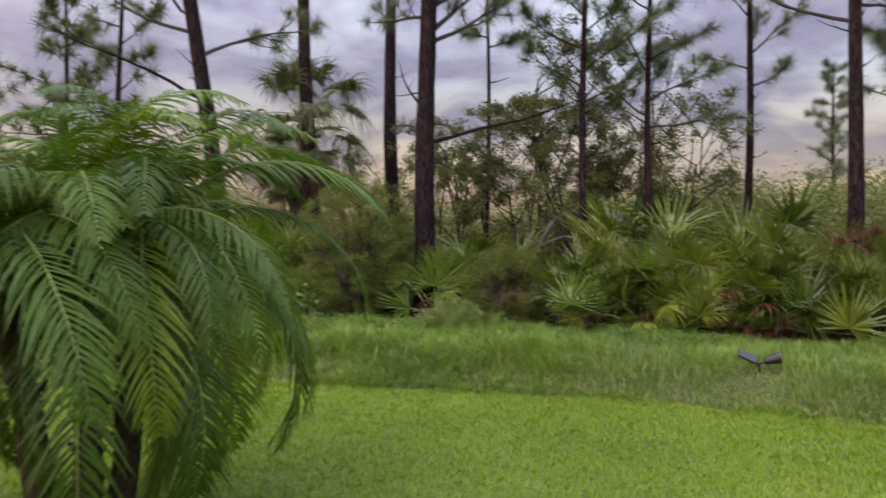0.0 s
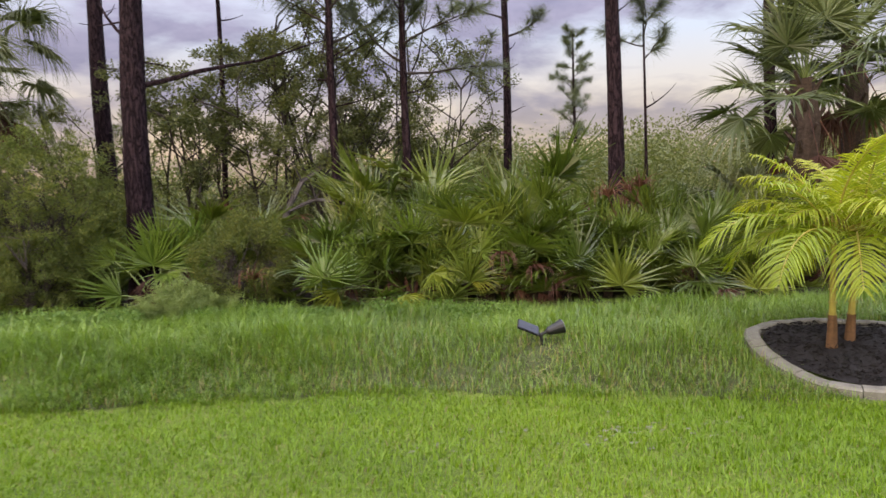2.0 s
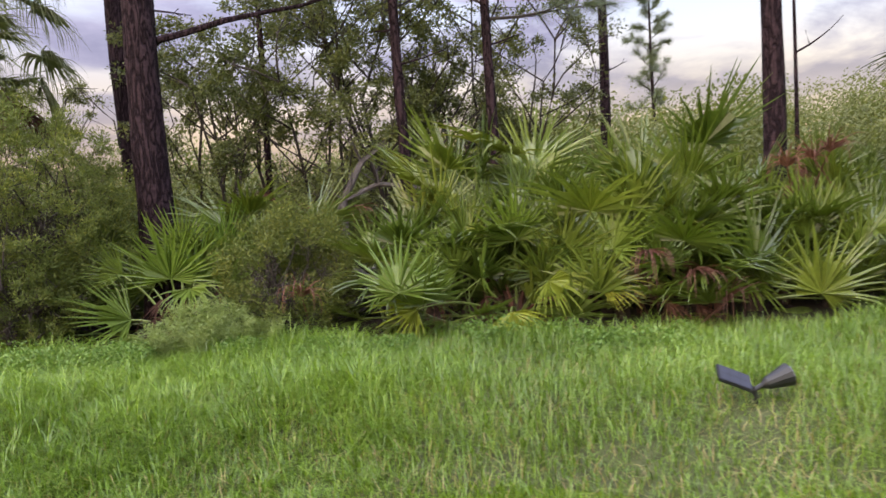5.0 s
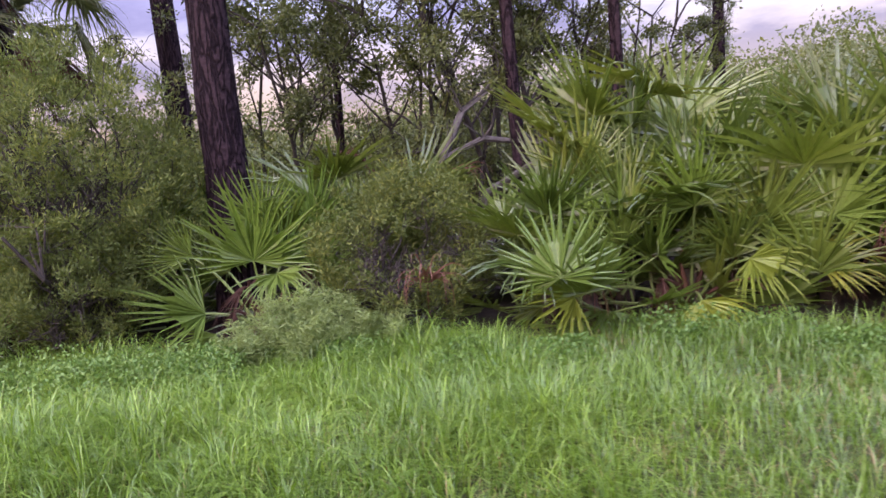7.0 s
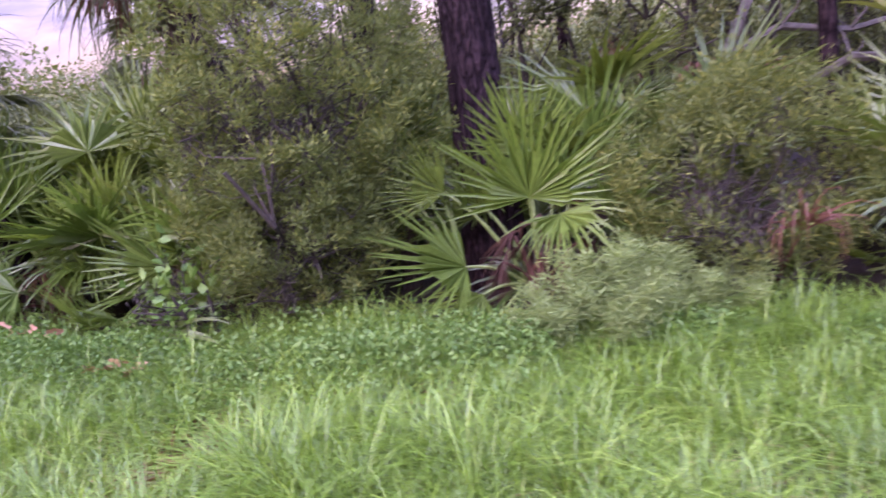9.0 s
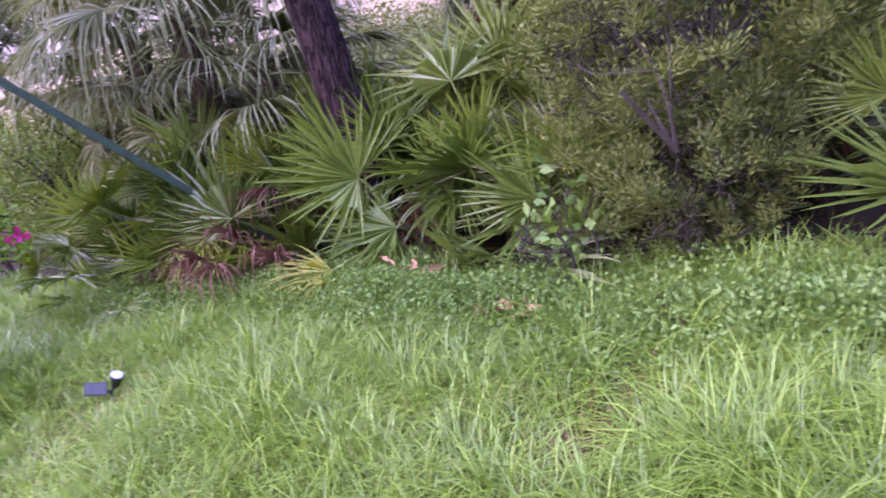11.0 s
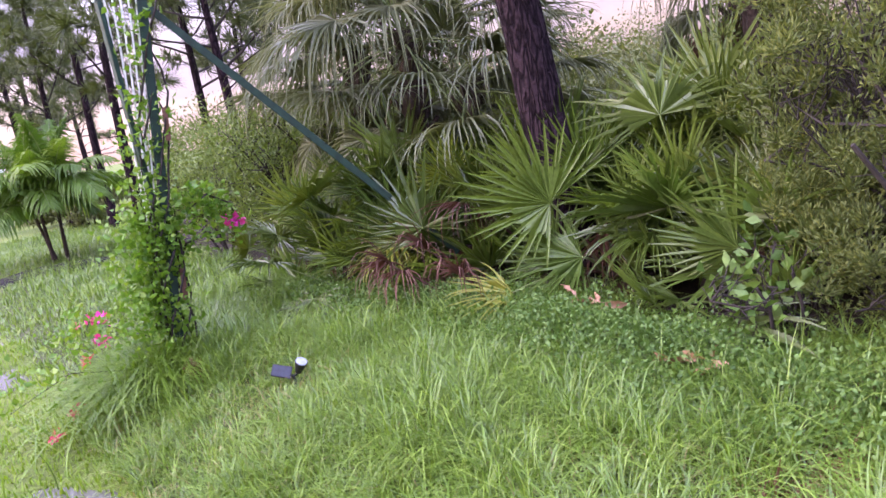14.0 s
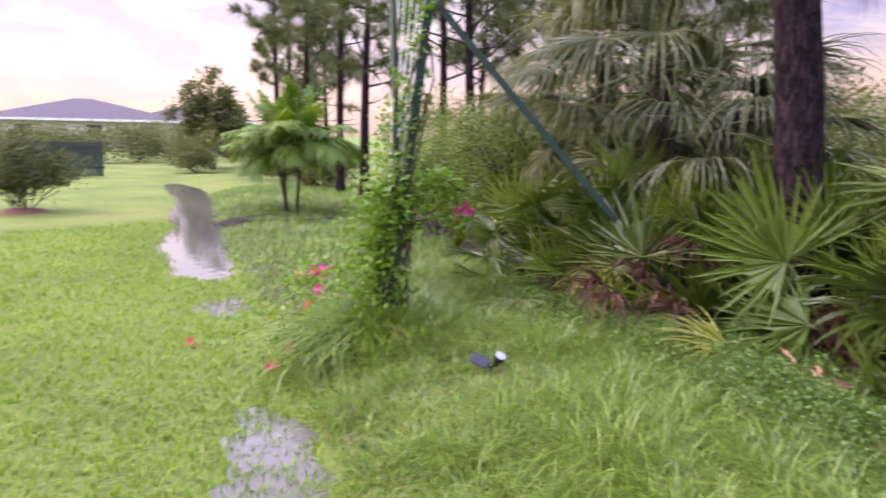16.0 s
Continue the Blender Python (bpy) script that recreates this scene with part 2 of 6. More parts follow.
def ground_material():
    m, t, p = material("lawn_soil")
    ln = t.links.new
    geo = t.nodes.new("ShaderNodeNewGeometry")
    n = node(t, "ShaderNodeTexNoise", Scale=0.55, Detail=6.0)
    ln(geo.outputs["Position"], n.inputs["Vector"])
    g = node(t, "ShaderNodeTexNoise", Scale=28.0, Detail=5.0, Roughness=0.7)
    ln(geo.outputs["Position"], g.inputs["Vector"])
    big = ramp(t, [(0.3, (0.08, 0.135, 0.013)), (0.55, (0.15, 0.205, 0.024)), (0.78, (0.21, 0.215, 0.05))])
    ln(n.outputs[0], big.inputs[0])
    fine = ramp(t, [(0.3, (0.35, 0.35, 0.35)), (0.65, (1.15, 1.15, 1.15))])
    ln(g.outputs[0], fine.inputs[0])
    ln(mixc(t, big.outputs[0], fine.outputs[0], 1.0, "MULTIPLY"), p.inputs["Base Color"])
    b = node(t, "ShaderNodeBump", Strength=0.8, Distance=0.04)
    ln(g.outputs[0], b.inputs["Height"])
    ln(b.outputs[0], p.inputs["Normal"])
    p.inputs["Roughness"].default_value = 0.95
    return m


M_GROUND = ground_material()


def water_material():
    m, t, p = material("puddle_water")
    p.inputs["Base Color"].default_value = (0.10, 0.095, 0.08, 1)
    p.inputs["Roughness"].default_value = 0.04
    p.inputs["IOR"].default_value = 1.33
    p.inputs["Specular IOR Level"].default_value = 1.0
    geo = t.nodes.new("ShaderNodeNewGeometry")
    n = node(t, "ShaderNodeTexNoise", Scale=6.0, Detail=2.0)
    t.links.new(geo.outputs["Position"], n.inputs["Vector"])
    b = node(t, "ShaderNodeBump", Strength=0.08, Distance=0.02)
    t.links.new(n.outputs[0], b.inputs["Height"])
    t.links.new(b.outputs[0], p.inputs["Normal"])
    return m


M_WATER = water_material()

# ---- ground ----
TOE_X = [-60, -26, -19, -10.3, -8, -5.2, -4.4, -1, 0, 1.2, 2.5, 3.6, 4.2, 6, 30]
TOE_Y = [34, 15.6, 13.9, 10.65, 10.0, 9.05, 8.75, 7.5, 7.35, 7.1, 6.4, 5.9, 5.5, 5.0, 2]
VERGE_X = [-60, -26, -14, -8, -6, -4.3, -3, -1.6, 0, 0.7, 1.9, 3.4, 4.6, 8, 30]
VERGE_Y = [40, 22, 15, 12.2, 11.5, 11.0, 10.6, 10.0, 9.8, 9.6, 9.2, 8.6, 8.2, 7.2, 5]


def wobble(x, y):
    """Smooth unevenness of the ground, for arrays."""
    return (np.sin(x * 1.7 + y * 0.6) + np.sin(y * 2.3 - x * 0.9 + 1.3) + np.sin(x * 4.1 + 2.0 * np.sin(y * 1.9)) * 0.6 + np.sin(y * 5.3 + x * 2.2) * 0.4) / 3.0


def toe(x):
    return np.interp(x, TOE_X, TOE_Y)


def verge(x):
    return np.interp(x, VERGE_X, VERGE_Y)


def height(x, y):
    """Ground height: flat lawn, a wet swale at the bank's toe, the bank, level scrub behind."""
    x, y = np.asarray(x, float), np.asarray(y, float)
    d = y - toe(x)
    s = np.clip((d + 0.1) / 1.3, 0, 1)
    bank = (0.24 - 0.14 * np.clip((-x - 8) / 3, 0, 1)) * s * s * (3 - 2 * s)
    wet = np.clip((-x - 8.4) / 1.2, 0, 1) * np.clip((x + 25) / 3, 0, 1)
    near_wet = np.exp(-((x + 4.6) / 1.3) ** 2) + 0.8 * np.exp(-((x + 7.4) / 0.5) ** 2)
    swale = -(0.026 + 0.022 * near_wet + 0.08 * wet) * np.exp(-((d + 0.25) / (0.33 + 0.12 * near_wet + 0.2 * wet)) ** 2)
    near = np.exp(-((x + 2) ** 2 + (y - 7) ** 2) / 900.0)
    return bank + swale + (0.022 * wobble(x, y) + 0.010 * np.sin(x * 9.1 + 2 * np.sin(y * 4)) * np.sin(y * 10.7 + x * 3)) * near


def hz(x, y):
    return float(height(x, y))


def mesh_of(name, verts, faces, mats, index=None, smooth=False):
    me = bpy.data.meshes.new(name)
    me.from_pydata(verts if isinstance(verts, list) else verts.tolist(), [], faces if isinstance(faces, list) else faces.tolist())
    for m in mats:
        me.materials.append(m)
    if index is not None:
        me.polygons.foreach_set("material_index", np.asarray(index, dtype=np.int32))
    if smooth:
        me.polygons.foreach_set("use_smooth", np.ones(len(me.polygons), dtype=bool))
    me.update()
    return me


def part(name, data, parent, at=None, label=""):
    ob = new(name, data)
    ob.parent = parent
    if at is not None:
        ob.matrix_basis = at
    return tagged(ob, label)


def thing(name, x, y, z=None, turn=0.0, label="", category="", group="", kind="", size=1.0):
    ob = new(name)
    ob.empty_display_size = 0.2
    ob.matrix_basis = pose(x, y, hz(x, y) if z is None else z, 0, 0, turn) @ Matrix.Scale(size, 4)
    return tagged(ob, label, category, group, kind)


def make_ground():
    def axis(lo, hi, step, far):
        mid = np.arange(lo, hi + step / 2, step)
        grow = step * 1.5 ** np.arange(1, 40)
        out = np.cumsum(grow)
        out = out[out < far]
        return np.concatenate([lo - out[::-1], mid, hi + out])
    xs, ys = axis(-22, 9, 0.14, 3500), axis(2, 15, 0.12, 3500)
    X, Y = np.meshgrid(xs, ys)
    Z = height(X, Y)
    v = np.stack([X.ravel(), Y.ravel(), Z.ravel()], 1)
    nx, ny = len(xs), len(ys)
    i = (np.arange(ny - 1)[:, None] * nx + np.arange(nx - 1)[None, :]).ravel()
    f = np.stack([i, i + 1, i + nx + 1, i + nx], 1)
    ob = new("ground", mesh_of("ground", v, f, [M_GROUND], smooth=True))
    tagged(ob, "green lawn ground rising to a low grassy bank", "ground", kind="structure")
    # standing water fills the swale up to one level
    wv, wf = [], []
    for x in np.arange(-27, -1.5, 0.5):
        for k, xx in enumerate((x, x + 0.5)):
            c, h = float(toe(xx)) - 0.3, 0.7
            wv += [(xx, c - h, -0.04), (xx, c + h, -0.04)]
        b = len(wv) - 4
        wf.append((b, b + 2, b + 3, b + 1))
    w = new("water", mesh_of("water", wv, wf, [M_WATER]))
    tagged(w, "shallow rain puddle in the grass swale", "puddle", kind="structure")


make_ground()


# ---- plant builders ----
class Build:
    """Collects faces of several materials into one mesh."""

    def __init__(self):
        self.v, self.f, self.i = [], [], []

    def face(self, pts, mat=0):
        b = len(self.v)
        self.v.extend(pts)
        self.f.append(tuple(range(b, b + len(pts))))
        self.i.append(mat)

    def strip(self, left, mid, right, mat=0):
        """A folded blade: three lines of points, the last ones may meet in a tip."""
        b, n = len(self.v), len(mid)
        for p, q, r in zip(left, mid, right):
            self.v += [p, q, r]
        for k in range(n - 1):
            o = b + 3 * k
            self.f += [(o, o + 1, o + 4, o + 3), (o + 1, o + 2, o + 5, o + 4)]
            self.i += [mat, mat]

    def tube(self, path, radii, sides=7, mat=0, rough=0.0, rng=random):
        b = len(self.v)
        n = len(path)
        for k, (p, r) in enumerate(zip(path, radii)):
            d = (path[min(k + 1, n - 1)] - path[max(k - 1, 0)]).normalized()
            u = d.orthogonal().normalized() if abs(d.z) < 0.9 else Vector((1, 0, 0)).cross(d).normalized()
            w = d.cross(u)
            for s in range(sides):
                a = 2 * math.pi * s / sides
                q = r * (1 + rough * (rng.random() - 0.5))
                self.v.append(p + (u * math.cos(a) + w * math.sin(a)) * q)
        for k in range(n - 1):
            for s in range(sides):
                o, o2 = b + k * sides + s, b + k * sides + (s + 1) % sides
                self.f.append((o, o2, o2 + sides, o + sides))
                self.i.append(mat)
        self.f.append(tuple(b + (n - 1) * sides + s for s in range(sides)))
        self.i.append(mat)

    def mesh(self, name, mats, smooth=False):
        return mesh_of(name, [tuple(p) for p in self.v], self.f, mats, self.i, smooth)


def fan_blade(b, rng, hub, axis, side, nrm, blade, leaflets, spread, droop, fold, curl, split, hang):
    """A pleated fan blade: leaflets joined near the hub, free and pointed beyond."""
    half = radians(spread / 2)
    base = len(b.v)
    b.v.append(hub)

    def ray_at(u):
        a = u * half
        d = (axis * math.cos(a) + side * math.sin(a) + nrm * (0.10 + curl)).normalized()
        return d, (side * math.cos(a) - axis * math.sin(a)).normalized(), blade * (1 - 0.30 * abs(u) ** 1.6)
    joint = []
    for j in range(leaflets + 1):      # ridges, where neighbours are still joined
        d, _, L = ray_at(-1 + 2 * j / leaflets)
        joint.append(len(b.v))
        b.v.append(hub + d * L * split + nrm * blade * 0.012 + Vector((0, 0, -droop * L * split ** 2.4)))
    for j in range(leaflets):
        u = -1 + 2 * (j + 0.5) / leaflets + rng.uniform(-0.02, 0.02)
        d, across, L = ray_at(u)
        d = (d + nrm * rng.uniform(-0.13, 0.13) + across * rng.uniform(-0.05, 0.05)).normalized()
        L *= rng.uniform(0.80, 1.08)
        fall = droop * rng.uniform(0.6, 1.5)
        wmax = L * split * half / leaflets * 0.95
        o = len(b.v)
        b.v.append(hub + d * L * split - nrm * wmax * fold * 1.3 + Vector((0, 0, -fall * L * split ** 2.4)))
        b.f += [(base, joint[j], o), (base, o, joint[j + 1])]
        b.i += [0, 0]
        ring = (joint[j], o, joint[j + 1])
        p, last = b.v[o] + nrm * wmax * fold * 1.3, split
        hangs = hang * rng.uniform(0.5, 1.4)
        for s, w in ((0.52, 0.85), (0.68, 0.66), (0.84, 0.42), (1.0, 0.04)):
            h = min(0.96, hangs * (s - split) / (1 - split))
            p = p + (d * (1 - h) + Vector((0, 0, -h))).normalized() * L * (s - last)
            last = s
            q = len(b.v)
            b.v += [p - across * wmax * w, p - nrm * wmax * w * fold * 1.3, p + across * wmax * w]
            b.f += [(ring[0], q, q + 1, ring[1]), (ring[1], q + 1, q + 2, ring[2])]
            b.i += [0, 0]
            ring = (q, q + 1, q + 2)


def fan_frond(seed, elev, petiole, blade, leaflets=24, spread=250, droop=0.25, sag=0.1, mats=None, fold=0.55, curl=0.0, split=0.36, hang=0.22, tilt=None):
    """A fan palm frond: stalk rising at elev degrees towards +x, then a split, pleated blade, tilted against the stalk."""
    rng = random.Random(seed)
    b = Build()
    e = radians(elev)
    d0 = Vector((math.cos(e), 0, math.sin(e)))
    path = []
    for k in range(6):
        s = k / 5
        path.append(d0 * petiole * s + Vector((0, 0, -sag * petiole * s * s)))
    if petiole > 0.03:
        b.tube(path, [0.012 - 0.006 * k / 5 for k in range(6)], 5, 1)
    ax = (path[-1] - path[-2]).normalized()
    side = Vector((0, 1, 0))
    nrm = ax.cross(side).normalized()          # faces back over the plant when the stalk is low
    if nrm.z < 0:
        nrm = -nrm
    tiltb = radians(rng.uniform(-35, 30) if tilt is None else tilt)
    axis = (ax * math.cos(tiltb) - nrm * math.sin(tiltb)).normalized()
    nrm = axis.cross(side).normalized()
    if nrm.z < 0:
        nrm = -nrm
    fan_blade(b, rng, path[-1], axis, side, nrm, blade, leaflets, spread, droop, fold, curl, split, hang)
    return b.mesh("frond", mats or [M_PALMETTO, M_PETIOLE])


def aimed_frond(seed, hub, axis, face, blade, spread=230, hang=0.1, leaflets=26, mats=None, split=0.40, droop=0.03, fold=0.6):
    """A fan frond whose stalk rises from the plant's base to hub; its blade points along axis and faces along face."""
    rng = random.Random(seed)
    b = Build()
    hub, axis, face = Vector(hub), Vector(axis).normalized(), Vector(face)
    foot = Vector((hub.x * 0.12, hub.y * 0.12, 0.10))
    bow = Vector((0, 0, 0.10 * (hub - foot).length))
    path = [foot.lerp(hub, k / 6) + bow * math.sin(math.pi * k / 6) for k in range(7)]
    b.tube(path, [0.013 - 0.006 * k / 6 for k in range(7)], 6, 1)
    nrm = (face - axis * face.dot(axis)).normalized()
    fan_blade(b, rng, hub, axis, axis.cross(nrm), nrm, blade, leaflets, spread * 0.88, droop, fold, rng.uniform(0.10, 0.32), split, hang)
    return b.mesh("frond", mats or [M_PALMETTO, M_PETIOLE])


def feather_frond(seed, elev, length, leaflet, pairs=30, bend=1.2, droop=0.5, vee=0.35, bare=0.15, width=0.018, sweep=0.9, mats=None, radius=0.010):
    """A feather palm frond: an arching rib with leaflets along both sides."""
    rng = random.Random(seed)
    b = Build()
    e = radians(elev)
    pts, p, ang = [Vector((0, 0, 0))], Vector((0, 0, 0)), e
    n = 14
    for k in range(n):
        ang = e - bend * ((k + 1) / n) ** 1.25
        p = p + Vector((math.cos(ang), 0, math.sin(ang))) * length / n
        pts.append(p)
    b.tube(pts, [radius * (1 - 0.85 * k / n) for k in range(n + 1)], 5, 1)

    def at(s):
        q = s * n
        k = min(int(q), n - 1)
        return pts[k].lerp(pts[k + 1], q - k), (pts[k + 1] - pts[k]).normalized()
    for j in range(pairs):
        s = bare + (1 - bare) * (j + 0.5) / pairs
        c, d = at(min(s, 0.999))
        up = Vector((0, 1, 0)).cross(d) * -1
        up = up if up.z > 0 else -up
        L0 = leaflet * (math.sin(math.pi * min(1.0, 0.18 + 0.80 * s)) ** 0.7) * rng.uniform(0.85, 1.1)
        for sg in (-1, 1):
            L = L0 * rng.uniform(0.92, 1.05)
            out = (Vector((0, sg, 0)) + d * sweep * rng.uniform(0.8, 1.2) + up * vee * rng.uniform(0.6, 1.4)).normalized()
            fall = droop * rng.uniform(0.6, 1.4)
            ac = d * 0.9 + Vector((0, 0, 0.2))
            ac = (ac - out * ac.dot(out)).normalized()
            l, m, r = [], [], []
            for q in (0.0, 0.35, 0.7, 1.0):
                w = width * (0.5 if q == 0 else 1.0 if q == 0.35 else 0.7 if q == 0.7 else 0.03)
                pt = c + out * L * q + Vector((0, 0, -fall * L * q * q))
                l.append(pt - ac * w)
                m.append(pt - up * w * 0.35)
                r.append(pt + ac * w)
            b.strip(l, m, r, 0)
    return b.mesh("frond", mats or [M_DATE, M_PETIOLE])


# stock of frond meshes, shared by the plants
FAN = {}
for elev in (84, 68, 50, 32, 12):
    FAN[elev] = [fan_frond(elev * 10 + k, elev, 0.46 + 0.09 * k, 0.50 + 0.035 * k, leaflets=20 + 2 * k, spread=(140 if elev > 60 else 175) + 20 * k, droop=0.02 * k, sag=0.05, split=0.40, fold=0.65,
                           hang=(0.02, 0.06, 0.14, 0.04, 0.30)[k] + (0.10 if elev < 35 else 0), tilt=(8, -20, -45, -65, 20)[k] if elev < 60 else (0, -25, 15, 30, 45)[k]) for k in range(5)]
FAN_LIT = {}
for elev in (68, 50, 32, 12):
    FAN_LIT[elev] = [fan_frond(elev * 10 + 40 + k, elev, 0.48 + 0.1 * k, 0.50 + 0.04 * k, leaflets=23 + k, spread=190 + 15 * k, droop=0.02, sag=0.06, split=0.42, fold=0.65, curl=0.06 * k, hang=(0.04, 0.12, 0.30, 0.06)[k], tilt=(-10, -40, 10, -60)[k], mats=[M_PALMETTO_B, M_PETIOLE]) for k in range(4)]
FAN_Y = [fan_frond(900 + k, 20 - 22 * k, 0.45, 0.52, 20, 190, droop=0.1, hang=0.6, mats=[M_PALMETTO_Y, M_PETIOLE]) for k in range(3)]
FAN_DEAD = [fan_frond(950 + k, -25 - 18 * k, 0.14, 0.46, 20, spread=150, droop=0.3, hang=1.0, fold=1.0, split=0.10, mats=[M_DEAD, M_DEAD]) for k in range(3)]
FAN_DEAD_UP = [fan_frond(970 + k, 45, 0.6, 0.5, 18, spread=110, droop=0.7, hang=1.0, fold=1.0, split=0.25, mats=[M_DEAD, M_DEAD]) for k in range(2)]
SABAL = {}
for elev in (70, 45, 20, -5, -35):
    SABAL[elev] = [fan_frond(elev * 7 + 3 + k, elev, 0.95, 0.85 + 0.06 * k, leaflets=52, spread=240, droop=0.12, hang=0.75 + 0.2 * k, sag=0.22, mats=[M_SABAL, M_PETIOLE], fold=0.6, split=0.30) for k in range(3)]
M_SABAL_DARK = leaf_material("cabbage_palm_blade_dark", (0.048, 0.066, 0.026), (0.085, 0.110, 0.042), (0.155, 0.185, 0.075), 0.42, 0.2, island=False, spec=0.35)
SABAL_STIFF = {}
for elev in (78, 60, 38, 15, -10):
    SABAL_STIFF[elev] = [fan_frond(elev * 9 + 5 + k, elev, 0.85 + 0.1 * k, 0.80, leaflets=40, spread=260, droop=0.06, hang=0.25 + 0.15 * k, sag=0.15, mats=[M_SABAL_DARK, M_PETIOLE], fold=0.6, split=0.36, tilt=(-40, 0, 25)[k]) for k in range(3)]
SABAL_DEAD = [fan_frond(990 + k, -60, 0.8, 0.8, leaflets=24, spread=120, droop=0.4, hang=0.9, fold=1.0, mats=[M_DEAD, M_DEAD]) for k in range(2)]


def palmetto(x, y, n=12, size=1.0, seed=0, yellow=0, dead=0, label="", stock=None):
    rng = random.Random(seed * 31 + 7)
    ob = thing("saw_palmetto", x, y, label=label or "green saw palmetto clump with stiff fan fronds", category="palmetto", group="saw palmettos along the bank", size=size, turn=rng.uniform(0, 360))
    stock = stock or FAN
    elevs = list(stock)
    n = int(n * 1.25)
    for k in range(n):
        q = k / max(1, n - 1)
        el = elevs[min(len(elevs) - 1, int(q * (len(elevs) - 0.3)))]
        at = pose(rng.uniform(-0.18, 0.18), rng.uniform(-0.18, 0.18), 0.10 + 0.30 * rng.random() * (1 - q), rng.uniform(-25, 25), rng.uniform(-10, 10), k * 137.5 + rng.uniform(-20, 20)) @ Matrix.Scale(rng.uniform(0.72, 1.05), 4)
        part("frond", rng.choice(stock[el]), ob, at)
    for k in range(yellow):
        part("frond", rng.choice(FAN_Y), ob, pose(0, 0, rng.uniform(0.15, 0.4), 0, 0, rng.uniform(0, 360)), "yellowing frond")
    for k in range(dead):
        part("frond", rng.choice(FAN_DEAD), ob, pose(0, 0, rng.uniform(0.35, 0.75), 0, 0, rng.uniform(0, 360)), "dead reddish-brown frond")
    b = Build()
    b.tube([Vector((0, 0, -0.1)), Vector((0.02, 0, 0.15)), Vector((0.05, 0.03, 0.42))], [0.07, 0.07, 0.045], 9, 0, 0.4, rng)
    part("stem", b.mesh("stem", [M_PALMTRUNK]), ob)
    return ob


def posed_palmetto(x, y, fronds, seed=0, label="", dead=0):
    """A saw palmetto whose main fronds are set one by one: hub, blade's axis and facing, blade length, spread, hang, kind."""
    rng = random.Random(seed)
    ob = thing("saw_palmetto", x, y, label=label, category="palmetto", group="saw palmettos along the bank")
    o = ob.matrix_basis.translation
    kinds = {"g": ([M_PALMETTO, M_PETIOLE], ""), "b": ([M_PALMETTO_B, M_PETIOLE], "bright green frond"), "y": ([M_PALMETTO_Y, M_PETIOLE], "yellowing frond"), "d": ([M_DEAD, M_DEAD], "dead reddish-brown frond")}
    for k, (hub, axis, face, blade, spread, hang, kind) in enumerate(fronds):
        mats, note = kinds[kind]
        dry = kind == "d"
        me = aimed_frond(seed * 100 + k, Vector(hub) - o, axis, face, blade, spread, hang, 18 if dry else 26, mats, 0.2 if dry else 0.40, 0.25 if dry else 0.03, 1.0 if dry else 0.6)
        part("frond", me, ob, None, note)
    for k in range(dead):
        part("frond", rng.choice(FAN_DEAD), ob, pose(rng.uniform(-0.1, 0.1), rng.uniform(-0.1, 0.1), rng.uniform(0.25, 0.5), 0, 0, rng.uniform(0, 360)), "dead reddish-brown frond")
    for k in range(5):         # old stalk bases round the crown
        a = k * 1.26
        b = Build()
        b.tube([Vector((0.03 * math.cos(a), 0.03 * math.sin(a), 0.05)), Vector((0.07 * math.cos(a), 0.07 * math.sin(a), 0.22)), Vector((0.13 * math.cos(a), 0.13 * math.sin(a), 0.36))], [0.022, 0.018, 0.010], 6)
        part("stalk_base", b.mesh("stalk_base", [M_DEAD]), ob)
    b = Build()
    b.tube([Vector((0, 0, -0.1)), Vector((0.02, 0, 0.12)), Vector((0.03, 0.02, 0.30))], [0.08, 0.075, 0.05], 9, 0, 0.4, rng)
    part("stem", b.mesh("stem", [M_PALMTRUNK]), ob)
    return ob


def sabal(x, y, crown_z, n=20, size=1.0, seed=0, dead=3, trunk_r=0.14, elevs=(70, 45, 20, -5, -35), stock=None):
    rng = random.Random(seed * 17 + 5)
    ob = thing("cabbage_palm", x, y, label="cabbage palm with drooping grey-green fan fronds", category="palm tree", group="cabbage palms in the scrub")
    top = crown_z - hz(x, y)
    b = Build()
    path = [Vector((0.03 * math.sin(k), 0.03 * math.cos(k * 1.3), -0.1 + (top + 0.1) * k / 10)) for k in range(11)]
    b.tube(path, [trunk_r * (1.15 if k == 0 else 1.0) for k in range(11)], 12, 0, 0.2, rng)
    part("trunk", b.mesh("trunk", [M_PALMTRUNK]), ob)
    for k in range(26):          # old leaf bases
        bt = Build()
        a, z = k * 2.4, top * (0.35 + 0.65 * k / 26)
        c = Vector((math.cos(a), math.sin(a), 0))
        bt.tube([c * trunk_r * 0.8 + Vector((0, 0, z)), c * (trunk_r + 0.08) + Vector((0, 0, z + 0.14))], [0.035, 0.02], 5)
        part("leaf_base", bt.mesh("leaf_base", [M_PALMTRUNK]), ob)
    for k in range(n):
        q = k / max(1, n - 1)
        el = elevs[min(len(elevs) - 1, int(q * len(elevs)))]
        at = pose(0, 0, top - 0.15 * q, rng.uniform(-8, 8), rng.uniform(-8, 8), k * 137.5 + rng.uniform(-15, 15)) @ Matrix.Scale(size * rng.uniform(0.85, 1.1), 4)
        part("frond", rng.choice((stock or SABAL)[el]), ob, at)
    for k in range(dead):
        part("frond", rng.choice(SABAL_DEAD), ob, pose(0, 0, top - 0.2, 0, 0, rng.uniform(0, 360)) @ Matrix.Scale(size, 4), "dead brown frond")
    return ob


